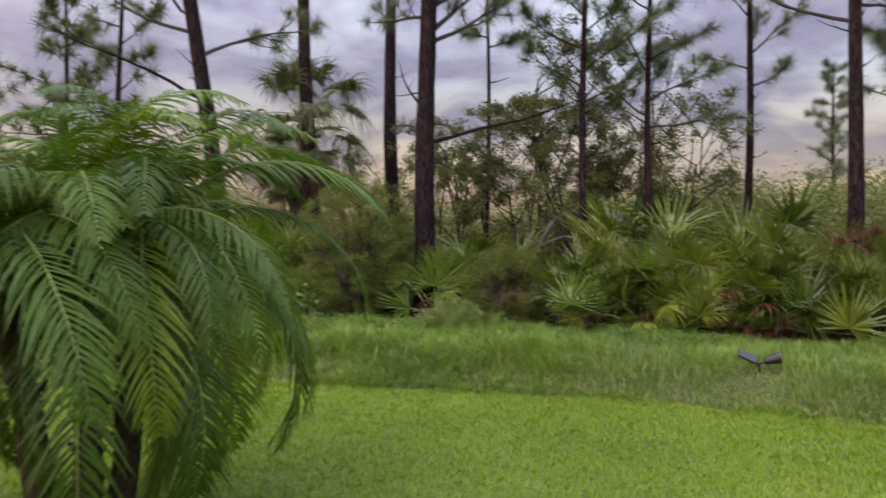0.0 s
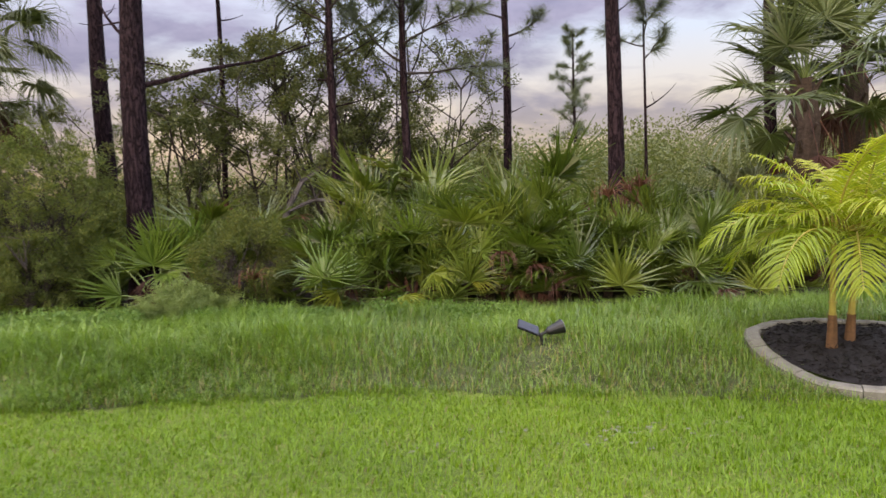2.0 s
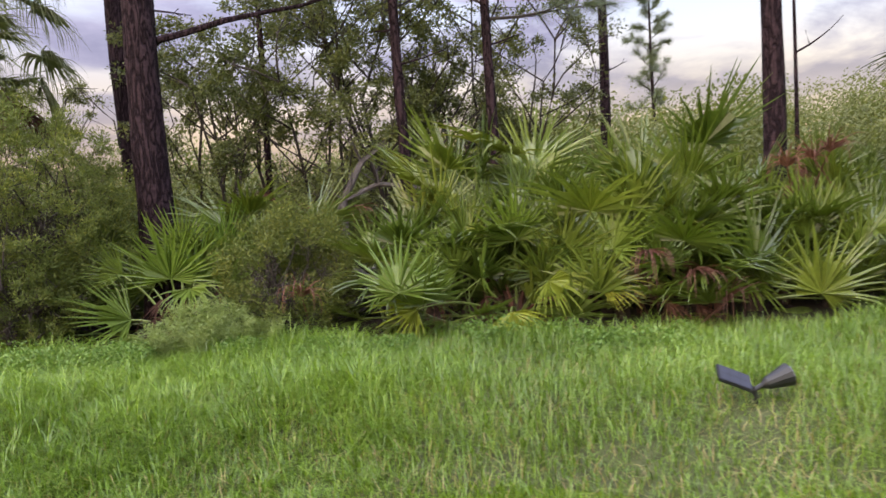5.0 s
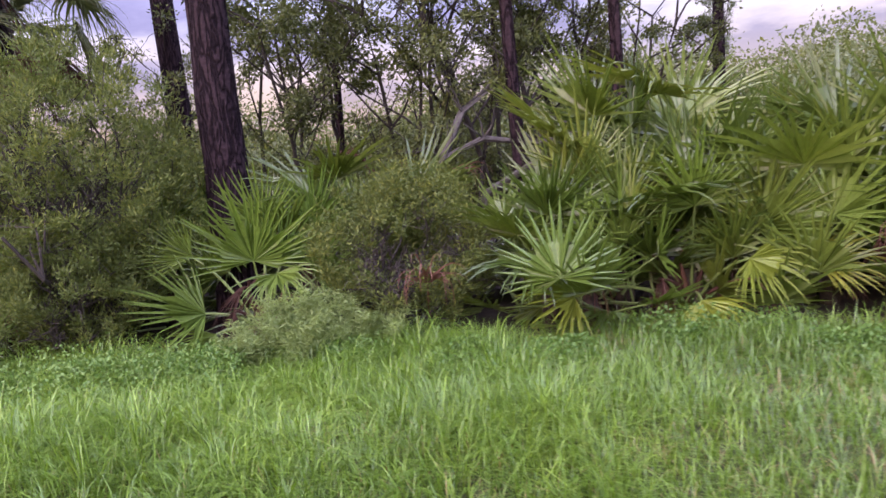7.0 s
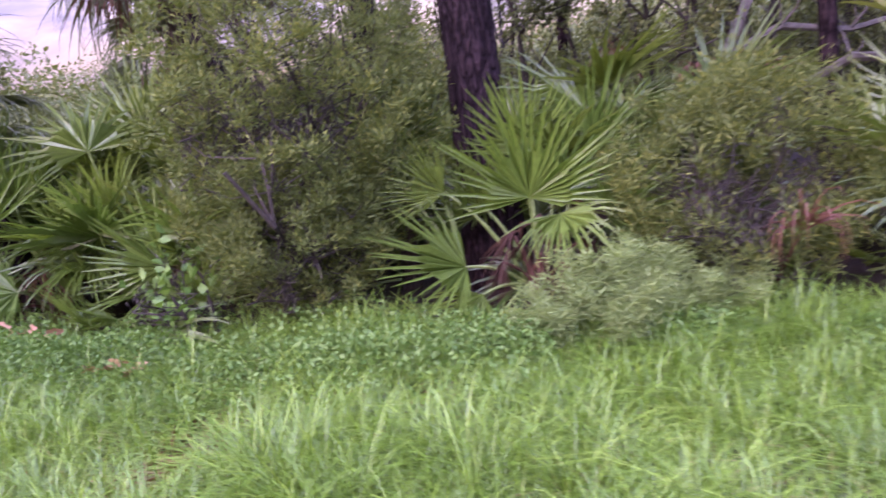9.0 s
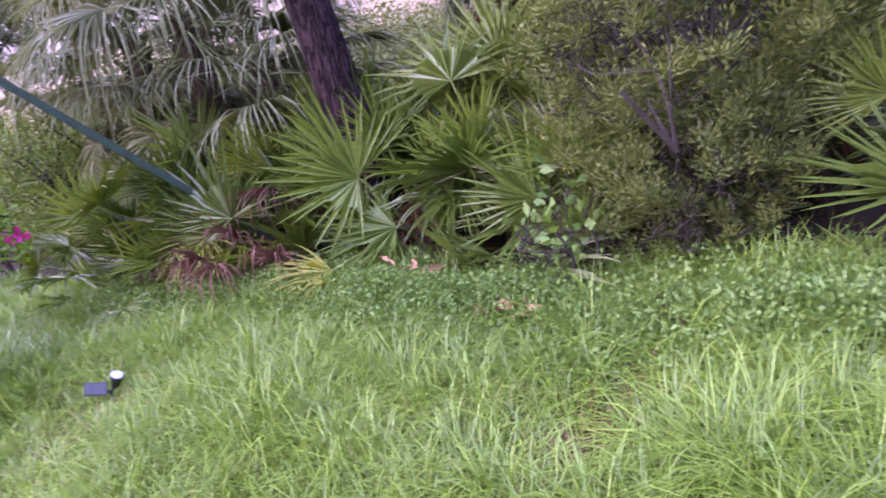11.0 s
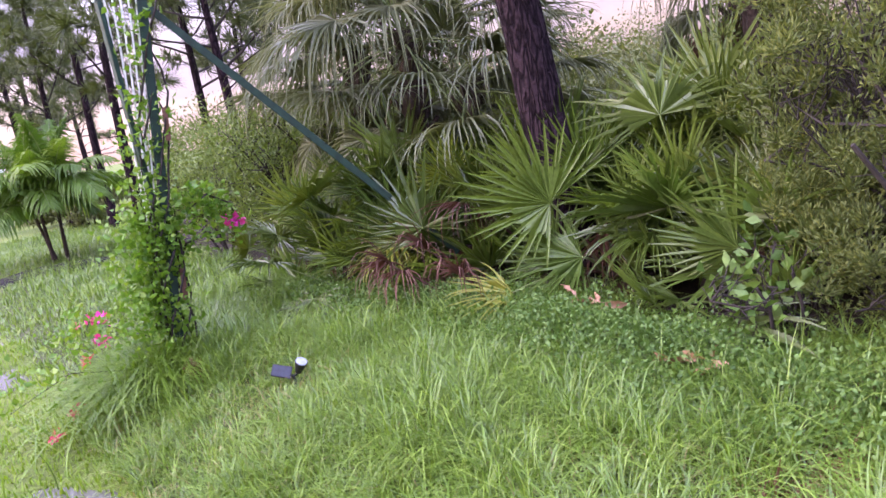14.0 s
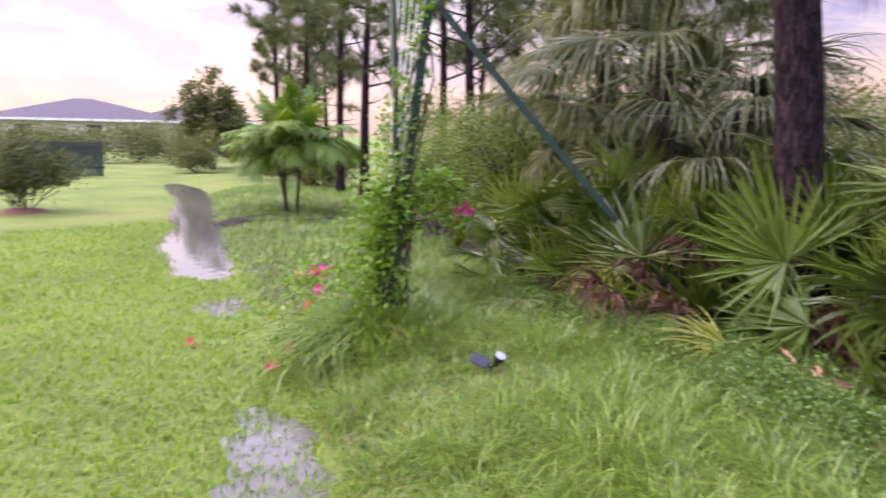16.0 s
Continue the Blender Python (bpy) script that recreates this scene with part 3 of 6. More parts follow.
def tuft_mesh_into(b, c, d, rng, n=46, length=0.24, width=0.0035, mat=0):
    """A brush of long needles round a twig's end."""
    for k in range(n):
        v = Vector((rng.gauss(0, 1), rng.gauss(0, 1), rng.gauss(0, 1))).normalized()
        v = (v + d * 0.75).normalized()
        L = length * rng.uniform(0.7, 1.1)
        s = v.orthogonal().normalized() * width
        o = c - d * rng.random() * 0.16
        tip = o + v * L + Vector((0, 0, -0.12 * L))
        b.v += [o - s, o + s, tip]
        q = len(b.v)
        b.f.append((q - 3, q - 2, q - 1))
        b.i.append(mat)


def pine(x, y, top=12.0, r=0.14, seed=0, lean=(0, 0), first=3.0, limbs=14, reach=1.6, tufts=5, dead=4, fixed=(), needles=80, tuft_len=0.27, label="", lo=1.0, wid=0.0045):
    """A slash pine: bare leaning trunk with furrowed bark, dead snags, limbs that end in needle tufts."""
    rng = random.Random(seed * 53 + 11)
    ob = thing("pine_tree", x, y, label=label or "tall slash pine with bare dark furrowed trunk", category="pine tree", group="slash pines in the scrub")
    n = 26
    path, ph = [], rng.uniform(0, 6)
    for k in range(n + 1):
        z = -0.15 + (top + 0.15) * (k / n) ** 1.15
        path.append(Vector((lean[0] * z + 0.03 * math.sin(z * 0.9 + ph), lean[1] * z + 0.03 * math.cos(z * 0.7 + ph), z)))
    b = Build()
    rad = [r * (1 - 0.75 * max(0, p.z) / top) * (1 + 0.45 * math.exp(-max(0, p.z) * 3.2)) for p in path]
    b.tube(path, rad, 14, 0, 0.10, rng)
    part("trunk", b.mesh("trunk", [M_BARK], True), ob)

    def on(z):
        k = max(0, min(n - 1, next((i for i in range(n) if path[i + 1].z >= z), n - 1)))
        q = (z - path[k].z) / (path[k + 1].z - path[k].z)
        return path[k].lerp(path[k + 1], q), rad[k]
    crown = Build()

    def limb(z, az, L, rise, thick, leafy, droop=0.0):
        c, rr = on(z)
        a = radians(az)
        d = Vector((math.cos(a) * math.cos(rise), math.sin(a) * math.cos(rise), math.sin(rise)))
        bb = Build()
        pts = [c]
        p = c.copy()
        m = 7
        for k in range(m):
            d = (d + Vector((rng.uniform(-0.16, 0.16), rng.uniform(-0.16, 0.16), rng.uniform(-0.10, 0.14) - droop))).normalized()
            p = p + d * L / m
            pts.append(p.copy())
        bb.tube(pts, [max(0.004, thick * (1 - 0.85 * k / m)) for k in range(m + 1)], 6, 0, 0.15, rng)
        ends = [(pts[-1], d)]
        for k in range(2, m):
            for _ in range(2 if leafy else 1):
                if rng.random() < (0.85 if leafy else 0.35):
                    dd = (d + Vector((rng.uniform(-1, 1), rng.uniform(-1, 1), rng.uniform(-0.3, 0.7)))).normalized()
                    l2 = L * rng.uniform(0.15, 0.34)
                    e = pts[k] + dd * l2
                    bb.tube([pts[k], pts[k].lerp(e, 0.5) + Vector((0, 0, -0.02)), e], [thick * 0.35, thick * 0.25, 0.004], 5, 0)
                    ends.append((e, dd))
        part("branch", bb.mesh("branch", [M_TWIG if leafy else M_BARK]), ob)
        if leafy:
            for e, dd in ends:
                tuft_mesh_into(crown, e, dd, rng, needles, tuft_len, wid)
    for z, az, L, rise, thick, leafy in fixed:
        limb(z, az, L, radians(rise), thick, leafy)
    for k in range(dead):
        limb(rng.uniform(lo, max(first, lo + 0.5)), rng.uniform(0, 360), rng.uniform(0.2, 0.7), radians(rng.uniform(-10, 30)), 0.014, False)
    for k in range(limbs):
        q = (k + rng.random() * 0.6) / limbs
        limb(first + (top - first) * q, k * 137.5 + rng.uniform(-30, 30), reach * (1 - 0.65 * q) * rng.uniform(0.6, 1.1), radians(rng.uniform(0, 35) + 25 * q), 0.010 + 0.022 * r / 0.14 * (1 - q), True)
    tuft_mesh_into(crown, path[-1], Vector((0, 0, 1)), rng, needles * 2, tuft_len, wid)
    tagged(part("crown", crown.mesh("crown", [M_NEEDLE]), ob, label="thin tufts of long green needles"), kind="stuff")
    return ob


def leaves_at(centres, dirs, length, width, rng, curl=0.15):
    """Many folded leaves as arrays: each two triangles on either side of a rib."""
    n = len(centres)
    d = dirs / np.linalg.norm(dirs, axis=1, keepdims=True)
    r = rng.normal(size=(n, 3))
    s = np.cross(d, r)
    s /= np.linalg.norm(s, axis=1, keepdims=True) + 1e-9
    up = np.cross(s, d)
    L = (length * rng.uniform(0.6, 1.25, n))[:, None]
    W = (width * rng.uniform(0.7, 1.2, n))[:, None]
    a = centres
    tip = centres + d * L - up * L * curl
    mid = centres + d * L * 0.5
    v = np.stack([a, mid + s * W * 0.5 + up * W * 0.18, tip, mid - s * W * 0.5 + up * W * 0.18], 1).reshape(-1, 3)
    f = np.arange(4 * n).reshape(-1, 4)
    f = np.concatenate([f[:, [0, 1, 2]], f[:, [0, 2, 3]]], 1).reshape(-1, 3)
    return v, f


def shrub(name, x, y, tall, wide, mat, seed=0, leaves=6000, leaf=0.05, lw=0.016, stems=6, label="", category="shrub", group="", clear=0.1, bark=None, z=None, spreadup=0.55, fill=0.5, tufts=0):
    """A broadleaf shrub or small tree: forking stems, leaves set along the twigs."""
    rng = random.Random(seed * 71 + 3)
    nr = np.random.default_rng(seed + 100)
    ob = thing(name, x, y, z, label=label, category=category, group=group)
    tips = []

    def grow(b, p, d, L, th, lev):
        pts = [p.copy()]
        for k in range(4):
            d = d + Vector((rng.gauss(0, 0.2), rng.gauss(0, 0.2), rng.gauss(0.04, 0.12)))
            h = math.hypot(p.x, p.y)
            if h > 0.75 * wide:                 # stay within the crown
                d -= Vector((p.x, p.y, 0)) / h * 0.7
            if p.z > 0.9 * tall:
                d.z -= 0.7
            d.normalize()
            p = p + d * L / 4
            if p.z < 0.05:
                p.z = 0.05
            pts.append(p.copy())
        if lev < 2:
            b.tube(pts, [max(0.003, th * (1 - 0.4 * k / 4)) for k in range(5)], 5 if lev else 7, 0, 0.15, rng)
        else:
            b.tube(pts[::2], [max(0.003, th), max(0.003, th * 0.8), 0.002], 3)
        if lev >= 2:
            for k in range(1, 5):
                tips.append((pts[k], d))
        if lev < 3:
            for _ in range(3 if lev else 4):
                t = rng.uniform(0.35, 1.0)
                o = pts[min(4, int(t * 4) + 0)]
                dd = (d * 0.7 + Vector((rng.gauss(0, 0.6), rng.gauss(0, 0.6), rng.gauss(0.15, 0.4)))).normalized()
                grow(b, o, dd, L * rng.uniform(0.5, 0.75), th * 0.55, lev + 1)
    b = Build()
    for k in range(stems):
        a = 2 * math.pi * k / stems + rng.uniform(-0.4, 0.4)
        q = rng.uniform(0.15, 1.0) * wide / tall
        d = Vector((math.cos(a) * q, math.sin(a) * q, 1)).normalized()
        grow(b, Vector((0.08 * math.cos(a), 0.08 * math.sin(a), -0.05)), d, tall * spreadup * rng.uniform(0.8, 1.1), 0.008 + 0.004 * tall, 0)
    tagged(part("branchwork", b.mesh("branchwork", [bark or M_TWIG]), ob), kind="stuff")
    P = np.array([tuple(p) for p, _ in tips])
    D = np.array([tuple(d) for _, d in tips])
    k = nr.integers(0, len(P), leaves)
    off = nr.normal(size=(leaves, 3)) * (0.05 + 0.008 * tall)
    c = P[k] + off
    m = int(leaves * fill)
    u = nr.normal(size=(m, 3))
    u /= np.linalg.norm(u, axis=1, keepdims=True)
    blob = nr.integers(0, 40, m)
    heart = nr.normal(size=(40, 3))
    heart /= np.linalg.norm(heart, axis=1, keepdims=True)
    heart = heart * nr.uniform(0.45, 0.95, (40, 1)) * np.array([wide, wide, 0.48 * tall]) + np.array([0, 0, 0.52 * tall])
    c[:m] = heart[blob] + u * nr.uniform(0.2, 1.0, (m, 1)) * np.array([0.30, 0.30, 0.22]) * (0.5 + 0.5 * wide)
    out = nr.normal(size=(leaves, 3)) * 0.8
    if tufts:                                   # leaves stand in rosettes at the twig ends
        shell = nr.normal(size=(tufts, 3))
        shell *= (nr.uniform(0.35, 1.0, tufts) ** 0.5 / np.linalg.norm(shell, axis=1))[:, None]
        shell = shell * np.array([wide, wide, 0.5 * tall]) + np.array([0, 0, 0.5 * tall])
        pick = nr.integers(0, tufts, leaves)
        spur = nr.normal(size=(leaves, 3))
        spur /= np.linalg.norm(spur, axis=1, keepdims=True)
        wide_tuft = nr.uniform(0.05, 0.13, tufts)[pick][:, None]
        c = shell[pick] + (spur + np.array([0, 0, 0.5])) * nr.uniform(0, 1, (leaves, 1)) * wide_tuft
        out = spur * 1.3 + np.array([0, 0, 0.6])
    ang = np.arctan2(c[:, 1], c[:, 0])
    lobes = 1 + 0.22 * np.sin(3 * ang + seed) * np.sin(4.5 * c[:, 2] / tall + seed) + 0.15 * np.sin(7 * ang + 9 * c[:, 2] / tall)
    rim = (np.hypot(c[:, 0], c[:, 1]) / (1.12 * wide * lobes)) ** 2 + ((c[:, 2] - 0.5 * tall) / (0.62 * tall)) ** 2
    keep = (c[:, 2] > clear) & (rim < 1 + 0.25 * nr.normal(size=leaves))
    c, dd = c[keep], (D[k] * 0.6 + out + np.array([0, 0, 0.1]))[keep]
    v, f = leaves_at(c, dd, leaf, lw, nr)
    tagged(part("foliage", fast_mesh("foliage", v, f, mat), ob), kind="stuff")
    return ob


def oak(x, y, tall, wide, seed, clusters=90, per=85, lean=(0.0, 0.0), leaf=0.055):
    """A slender scrub oak: crooked dark stems, thin limbs, leaves in separate clumps with gaps between."""
    rng = random.Random(seed * 91 + 1)
    nr = np.random.default_rng(seed + 400)
    ob = thing("scrub_oak", x, y, label="slender scrub oak with clumped small dark green leaves", category="tree", group="scrub oaks behind the palmettos")
    b = Build()
    ends = []

    def grow(p, d, L, th, lev):
        pts = [p.copy()]
        for k in range(5):
            d = (d + Vector((rng.gauss(0, 0.13), rng.gauss(0, 0.13), rng.gauss(0.05, 0.10)))).normalized()
            h = math.hypot(p.x, p.y)
            if h > wide:
                d = (d - Vector((p.x, p.y, 0)) / h * 0.6).normalized()
            p = p + d * L / 5
            p.z = max(0.15, min(p.z, tall))
            pts.append(p.copy())
        b.tube(pts, [max(0.004, th * (1 - 0.55 * k / 5)) for k in range(6)], 7 if lev == 0 else 5 if lev == 1 else 4, 0, 0.2, rng)
        if lev > 0:
            ends.extend(pts[2:])
        if lev < 2:
            for _ in range(7 if lev == 0 else 4):
                k = rng.randrange(2, 6)
                a = rng.uniform(0, 6.28)
                dd = (d * 0.5 + Vector((math.cos(a), math.sin(a), rng.uniform(-0.1, 0.8)))).normalized()
                grow(pts[k], dd, L * rng.uniform(0.28, 0.5), th * 0.45, lev + 1)
    for k in range(2 + seed % 2):
        a = rng.uniform(0, 6.28)
        grow(Vector((0.12 * math.cos(a), 0.12 * math.sin(a), -0.05)), Vector((0.22 * math.cos(a) + lean[0], 0.22 * math.sin(a) + lean[1], 1)).normalized(), tall * rng.uniform(0.75, 0.95), 0.014 + 0.004 * tall, 0)
    tagged(part("branchwork", b.mesh("branchwork", [M_TWIG]), ob), kind="stuff")
    hearts = np.array([tuple(rng.choice(ends)) for _ in range(clusters)]) + nr.normal(size=(clusters, 3)) * 0.06
    size = nr.uniform(0.09, 0.22, clusters)
    k = nr.integers(0, clusters, clusters * per)
    off = nr.normal(size=(len(k), 3))
    off *= (nr.uniform(0.15, 1.0, len(k)) / np.linalg.norm(off, axis=1))[:, None]
    c = hearts[k] + off * size[k][:, None] * np.array([1, 1, 0.7])
    v, f = leaves_at(c, off + nr.normal(size=off.shape) * 0.5, leaf, leaf * 0.42, nr)
    tagged(part("foliage", fast_mesh("foliage", v, f, M_SCRUB), ob), kind="stuff")
    return ob


def blades(n_pts, tall, width, nr, bend=0.5, segs=2, jitter=0.35, az=None):
    """Grass blades as arrays at the given points (x, y)."""
    n = len(n_pts)
    az = nr.uniform(0, 2 * np.pi, n) if az is None else az
    d = np.stack([np.cos(az), np.sin(az), np.zeros(n)], 1)
    s = np.stack([-np.sin(az), np.cos(az), np.zeros(n)], 1)
    L = (tall * nr.uniform(1 - jitter, 1 + jitter, n))[:, None]
    W = (width * nr.uniform(0.7, 1.2, n))[:, None]
    B = (bend * nr.uniform(0.2, 1.6, n))[:, None]
    base = np.concatenate([n_pts, height(n_pts[:, 0], n_pts[:, 1])[:, None] - 0.01], 1)
    rows = []
    for k in range(segs):
        q = k / segs
        p = base + d * L * B * q ** 2 + np.array([0, 0, 1.0]) * L * (q - 0.35 * B * q ** 3)
        rows += [p - s * W * 0.5 * (1 - 0.4 * q), p + s * W * 0.5 * (1 - 0.4 * q)]
    rows.append(base + d * L * B + np.array([0, 0, 1.0]) * L * np.maximum(0.15, 1 - 0.42 * B))
    m = 2 * segs + 1
    v = np.stack(rows, 1).reshape(-1, 3)
    o = np.arange(n)[:, None] * m
    tri = []
    for k in range(segs - 1):
        a = 2 * k
        tri += [o + np.array([[a, a + 1, a + 3]]), o + np.array([[a, a + 3, a + 2]])]
    a = 2 * (segs - 1)
    tri.append(o + np.array([[a, a + 1, a + 2]]))
    f = np.stack(tri, 1).reshape(-1, 3)
    return v, f


def fast_mesh(name, v, f, mat):
    """A triangle mesh straight from arrays."""
    me = bpy.data.meshes.new(name)
    me.vertices.add(len(v))
    me.vertices.foreach_set("co", v.astype(np.float32).ravel())
    me.loops.add(len(f) * 3)
    me.loops.foreach_set("vertex_index", f.astype(np.int32).ravel())
    me.polygons.add(len(f))
    me.polygons.foreach_set("loop_start", np.arange(0, len(f) * 3, 3, dtype=np.int32))
    me.materials.append(mat)
    me.update(calc_edges=True)
    return me


def stuff(name, v, f, mat, label, category):
    return tagged(new(name, fast_mesh(name, v, f, mat)), label, category, kind="stuff")


# ---- pines ----
pine(-0.25, 10.98, 12, 0.165, 1, (0.005, 0.01), 3.9, 18, 2.4, dead=4, lo=2.2,
     fixed=[(2.6, 8, 2.7, 14, 0.034, False), (3.1, 150, 1.1, 42, 0.022, False), (4.6, 10, 2.6, 28, 0.05, True), (5.0, 190, 2.4, 20, 0.04, True), (4.2, 25, 1.6, 35, 0.045, True)])
pine(-1.0, 15.2, 13, 0.16, 2, (-0.01, 0), 6.0, 10, 2.0, dead=6, lo=2.5)
pine(0.8, 13.6, 8.5, 0.05, 3, (0, 0), 4.5, 15, 0.9, dead=2, lo=3.5)
pine(2.2, 11.85, 8.5, 0.07, 4, (0.005, 0), 3.3, 24, 1.4, dead=3, lo=2.5)
pine(3.25, 11.9, 8.0, 0.07, 5, (0, 0), 2.9, 24, 1.5, dead=3, lo=2.2)
pine(5.8, 14.3, 10, 0.09, 6, (0, 0), 3.9, 18, 1.6, dead=4, lo=2.5)
pine(5.65, 10.35, 12, 0.12, 7, (0.005, 0.01), 4.4, 15, 2.3, dead=3, lo=3.0, fixed=[(4.2, 170, 2.2, 12, 0.03, True), (3.5, 20, 0.5, 40, 0.02, False)])
pine(15.0, 29.0, 7.8, 0.10, 8, (0, 0), 3.2, 26, 1.5, dead=0, tuft_len=0.3, needles=60, wid=0.006)
pine(6.9, 11.6, 4.6, 0.035, 9, (0.01, 0), 3.2, 8, 1.0, dead=1, lo=2)
pine(8.4, 10.6, 11, 0.10, 10, (0, 0), 5, 9, 1.8, dead=2)
pine(-2.25, 13.2, 12, 0.15, 11, (-0.03, 0), 6, 9, 2.2, dead=3, lo=3)
pine(-3.21, 11.37, 12, 0.15, 12, (-0.12, 0.0), 3.8, 17, 2.4, dead=4, lo=2.8, fixed=[(3.3, 170, 2.2, 22, 0.035, False), (4.3, 150, 2.6, 15, 0.035, True)])
for k, (px, py, r) in enumerate([(-10.4, 14.9, 0.10), (-12.3, 15.8, 0.09), (-15.2, 16.0, 0.11), (-17.2, 16.6, 0.10), (-19.6, 17.0, 0.11), (-22.4, 18.4, 0.11), (-25.0, 18.8, 0.12), (-27.5, 20.5, 0.13),
                                 (-16.5, 20.5, 0.11), (-12.5, 19.0, 0.12), (-9.0, 18.0, 0.11), (-7.2, 16.6, 0.10), (-29.0, 23.0, 0.13)]):
    pine(px, py, 5.6 + 0.9 * (k % 4), r, 20 + k, (0.02 * (k % 3 - 1), 0), 2.4, 16, 2.2, dead=3, lo=1.6, wid=0.010, tuft_len=0.36, needles=40)

# ---- cabbage palms ----
sabal(-2.5, 13.7, 3.75, 24, 1.0, 1, 14)
sabal(-5.0, 12.3, 2.2, 40, 0.9, 2, 1, 0.10, (70, 45, 20, -5, -35))
sabal(-5.9, 12.7, 2.2, 30, 0.8, 6, 2, 0.10, (70, 45, 20, -5, -35))
sabal(-4.5, 12.4, 1.7, 20, 0.85, 8, 0, 0.09, (45, 20, -5, -35))
sabal(-2.9, 14.7, 2.75, 22, 0.85, 9, 8, 0.12)
sabal(7.4, 8.9, 2.75, 26, 0.95, 3, 3, elevs=(78, 60, 38, 15, -10), stock=SABAL_STIFF)
sabal(8.9, 9.6, 3.4, 26, 0.95, 5, 4, elevs=(78, 60, 38, 15, -10), stock=SABAL_STIFF)
sabal(6.9, 9.2, 1.0, 14, 0.8, 7, 2, elevs=(70, 45, 20))

# ---- saw palmettos ----
for k, (px, py, n, s, yel, dd) in enumerate([
        (0.35, 10.95, 12, 0.95, 0, 1), (-0.75, 11.1, 12, 0.9, 0, 1), (1.75, 9.95, 14, 0.9, 1, 1), (2.3, 9.95, 14, 1.0, 1, 2), (2.9, 9.85, 14, 0.95, 1, 2), (2.5, 10.45, 16, 1.42, 0, 0),
        (3.5, 9.75, 19, 1.05, 0, 2), (3.95, 9.35, 19, 1.0, 0, 1), (4.55, 9.2, 19, 1.0, 0, 1), (4.3, 10.0, 16, 1.35, 0, 1), (5.1, 9.0, 19, 0.95, 0, 1), (5.7, 8.8, 18, 0.95, 0, 1), (6.4, 8.6, 16, 0.95, 0, 1),
        (3.25, 10.55, 16, 1.42, 0, 0), (4.4, 10.7, 15, 1.3, 0, 1), (5.15, 10.1, 17, 1.15, 0, 2), (5.8, 9.7, 17, 1.15, 0, 0), (6.5, 9.6, 16, 1.15, 0, 0), (7.0, 10.6, 13, 1.2, 0, 0), (1.0, 11.3, 13, 1.0, 0, 2),
        (0.2, 11.7, 12, 1.0, 0, 1), (-2.3, 11.45, 13, 1.0, 0, 1), (-1.95, 11.2, 12, 0.9, 0, 1), (-2.3, 11.8, 17, 1.15, 0, 0), (-3.35, 11.8, 15, 1.05, 0, 1), (-3.95, 11.5, 13, 0.95, 1, 2),
        (-4.6, 11.55, 16, 0.9, 1, 2), (-1.9, 12.0, 16, 1.1, 0, 0), (-2.7, 12.3, 16, 1.1, 0, 0), (-5.4, 11.9, 15, 0.85, 0, 2), (-5.05, 11.2, 13, 0.8, 1, 2), (-5.75, 11.5, 12, 0.75, 1, 2), (-0.8, 11.8, 12, 1.0, 0, 0), (-6.2, 12.3, 12, 0.8, 0, 1),
        (7.2, 8.3, 13, 0.9, 0, 1), (8.2, 8.6, 12, 1.0, 0, 0), (-6.9, 13.4, 11, 0.9, 0, 0), (3.6, 11.8, 12, 1.1, 0, 0), (5.8, 11.6, 12, 1.1, 0, 0)]):
    palmetto(px, py, n, s, k + 1, yel, dd)
for k, (px, py, n, s, yel, dd) in enumerate([(-2.35, 11.2, 12, 0.85, 0, 1), (-2.75, 11.75, 13, 0.95, 0, 0), (-2.15, 11.75, 12, 1.0, 0, 0), (-3.55, 11.55, 12, 0.85, 0, 1), (-3.0, 12.2, 12, 1.1, 0, 0), (-1.95, 10.9, 10, 0.75, 0, 1), (-4.5, 11.45, 12, 0.85, 1, 1), (-5.3, 11.45, 11, 0.8, 1, 1), (-4.9, 11.75, 13, 0.95, 0, 0), (-3.75, 11.8, 12, 0.95, 0, 0), (-5.9, 11.9, 11, 0.85, 0, 1), (-1.75, 11.6, 11, 1.0, 0, 0),
                                             (3.5, 9.5, 10, 0.85, 0, 1), (4.9, 9.3, 10, 0.85, 0, 1), (1.95, 9.7, 9, 0.8, 1, 1), (6.2, 9.0, 10, 0.9, 0, 1)]):
    palmetto(px, py, n, s, k + 70, yel, dd, "glossy bright green saw palmetto with open fans", FAN_LIT)

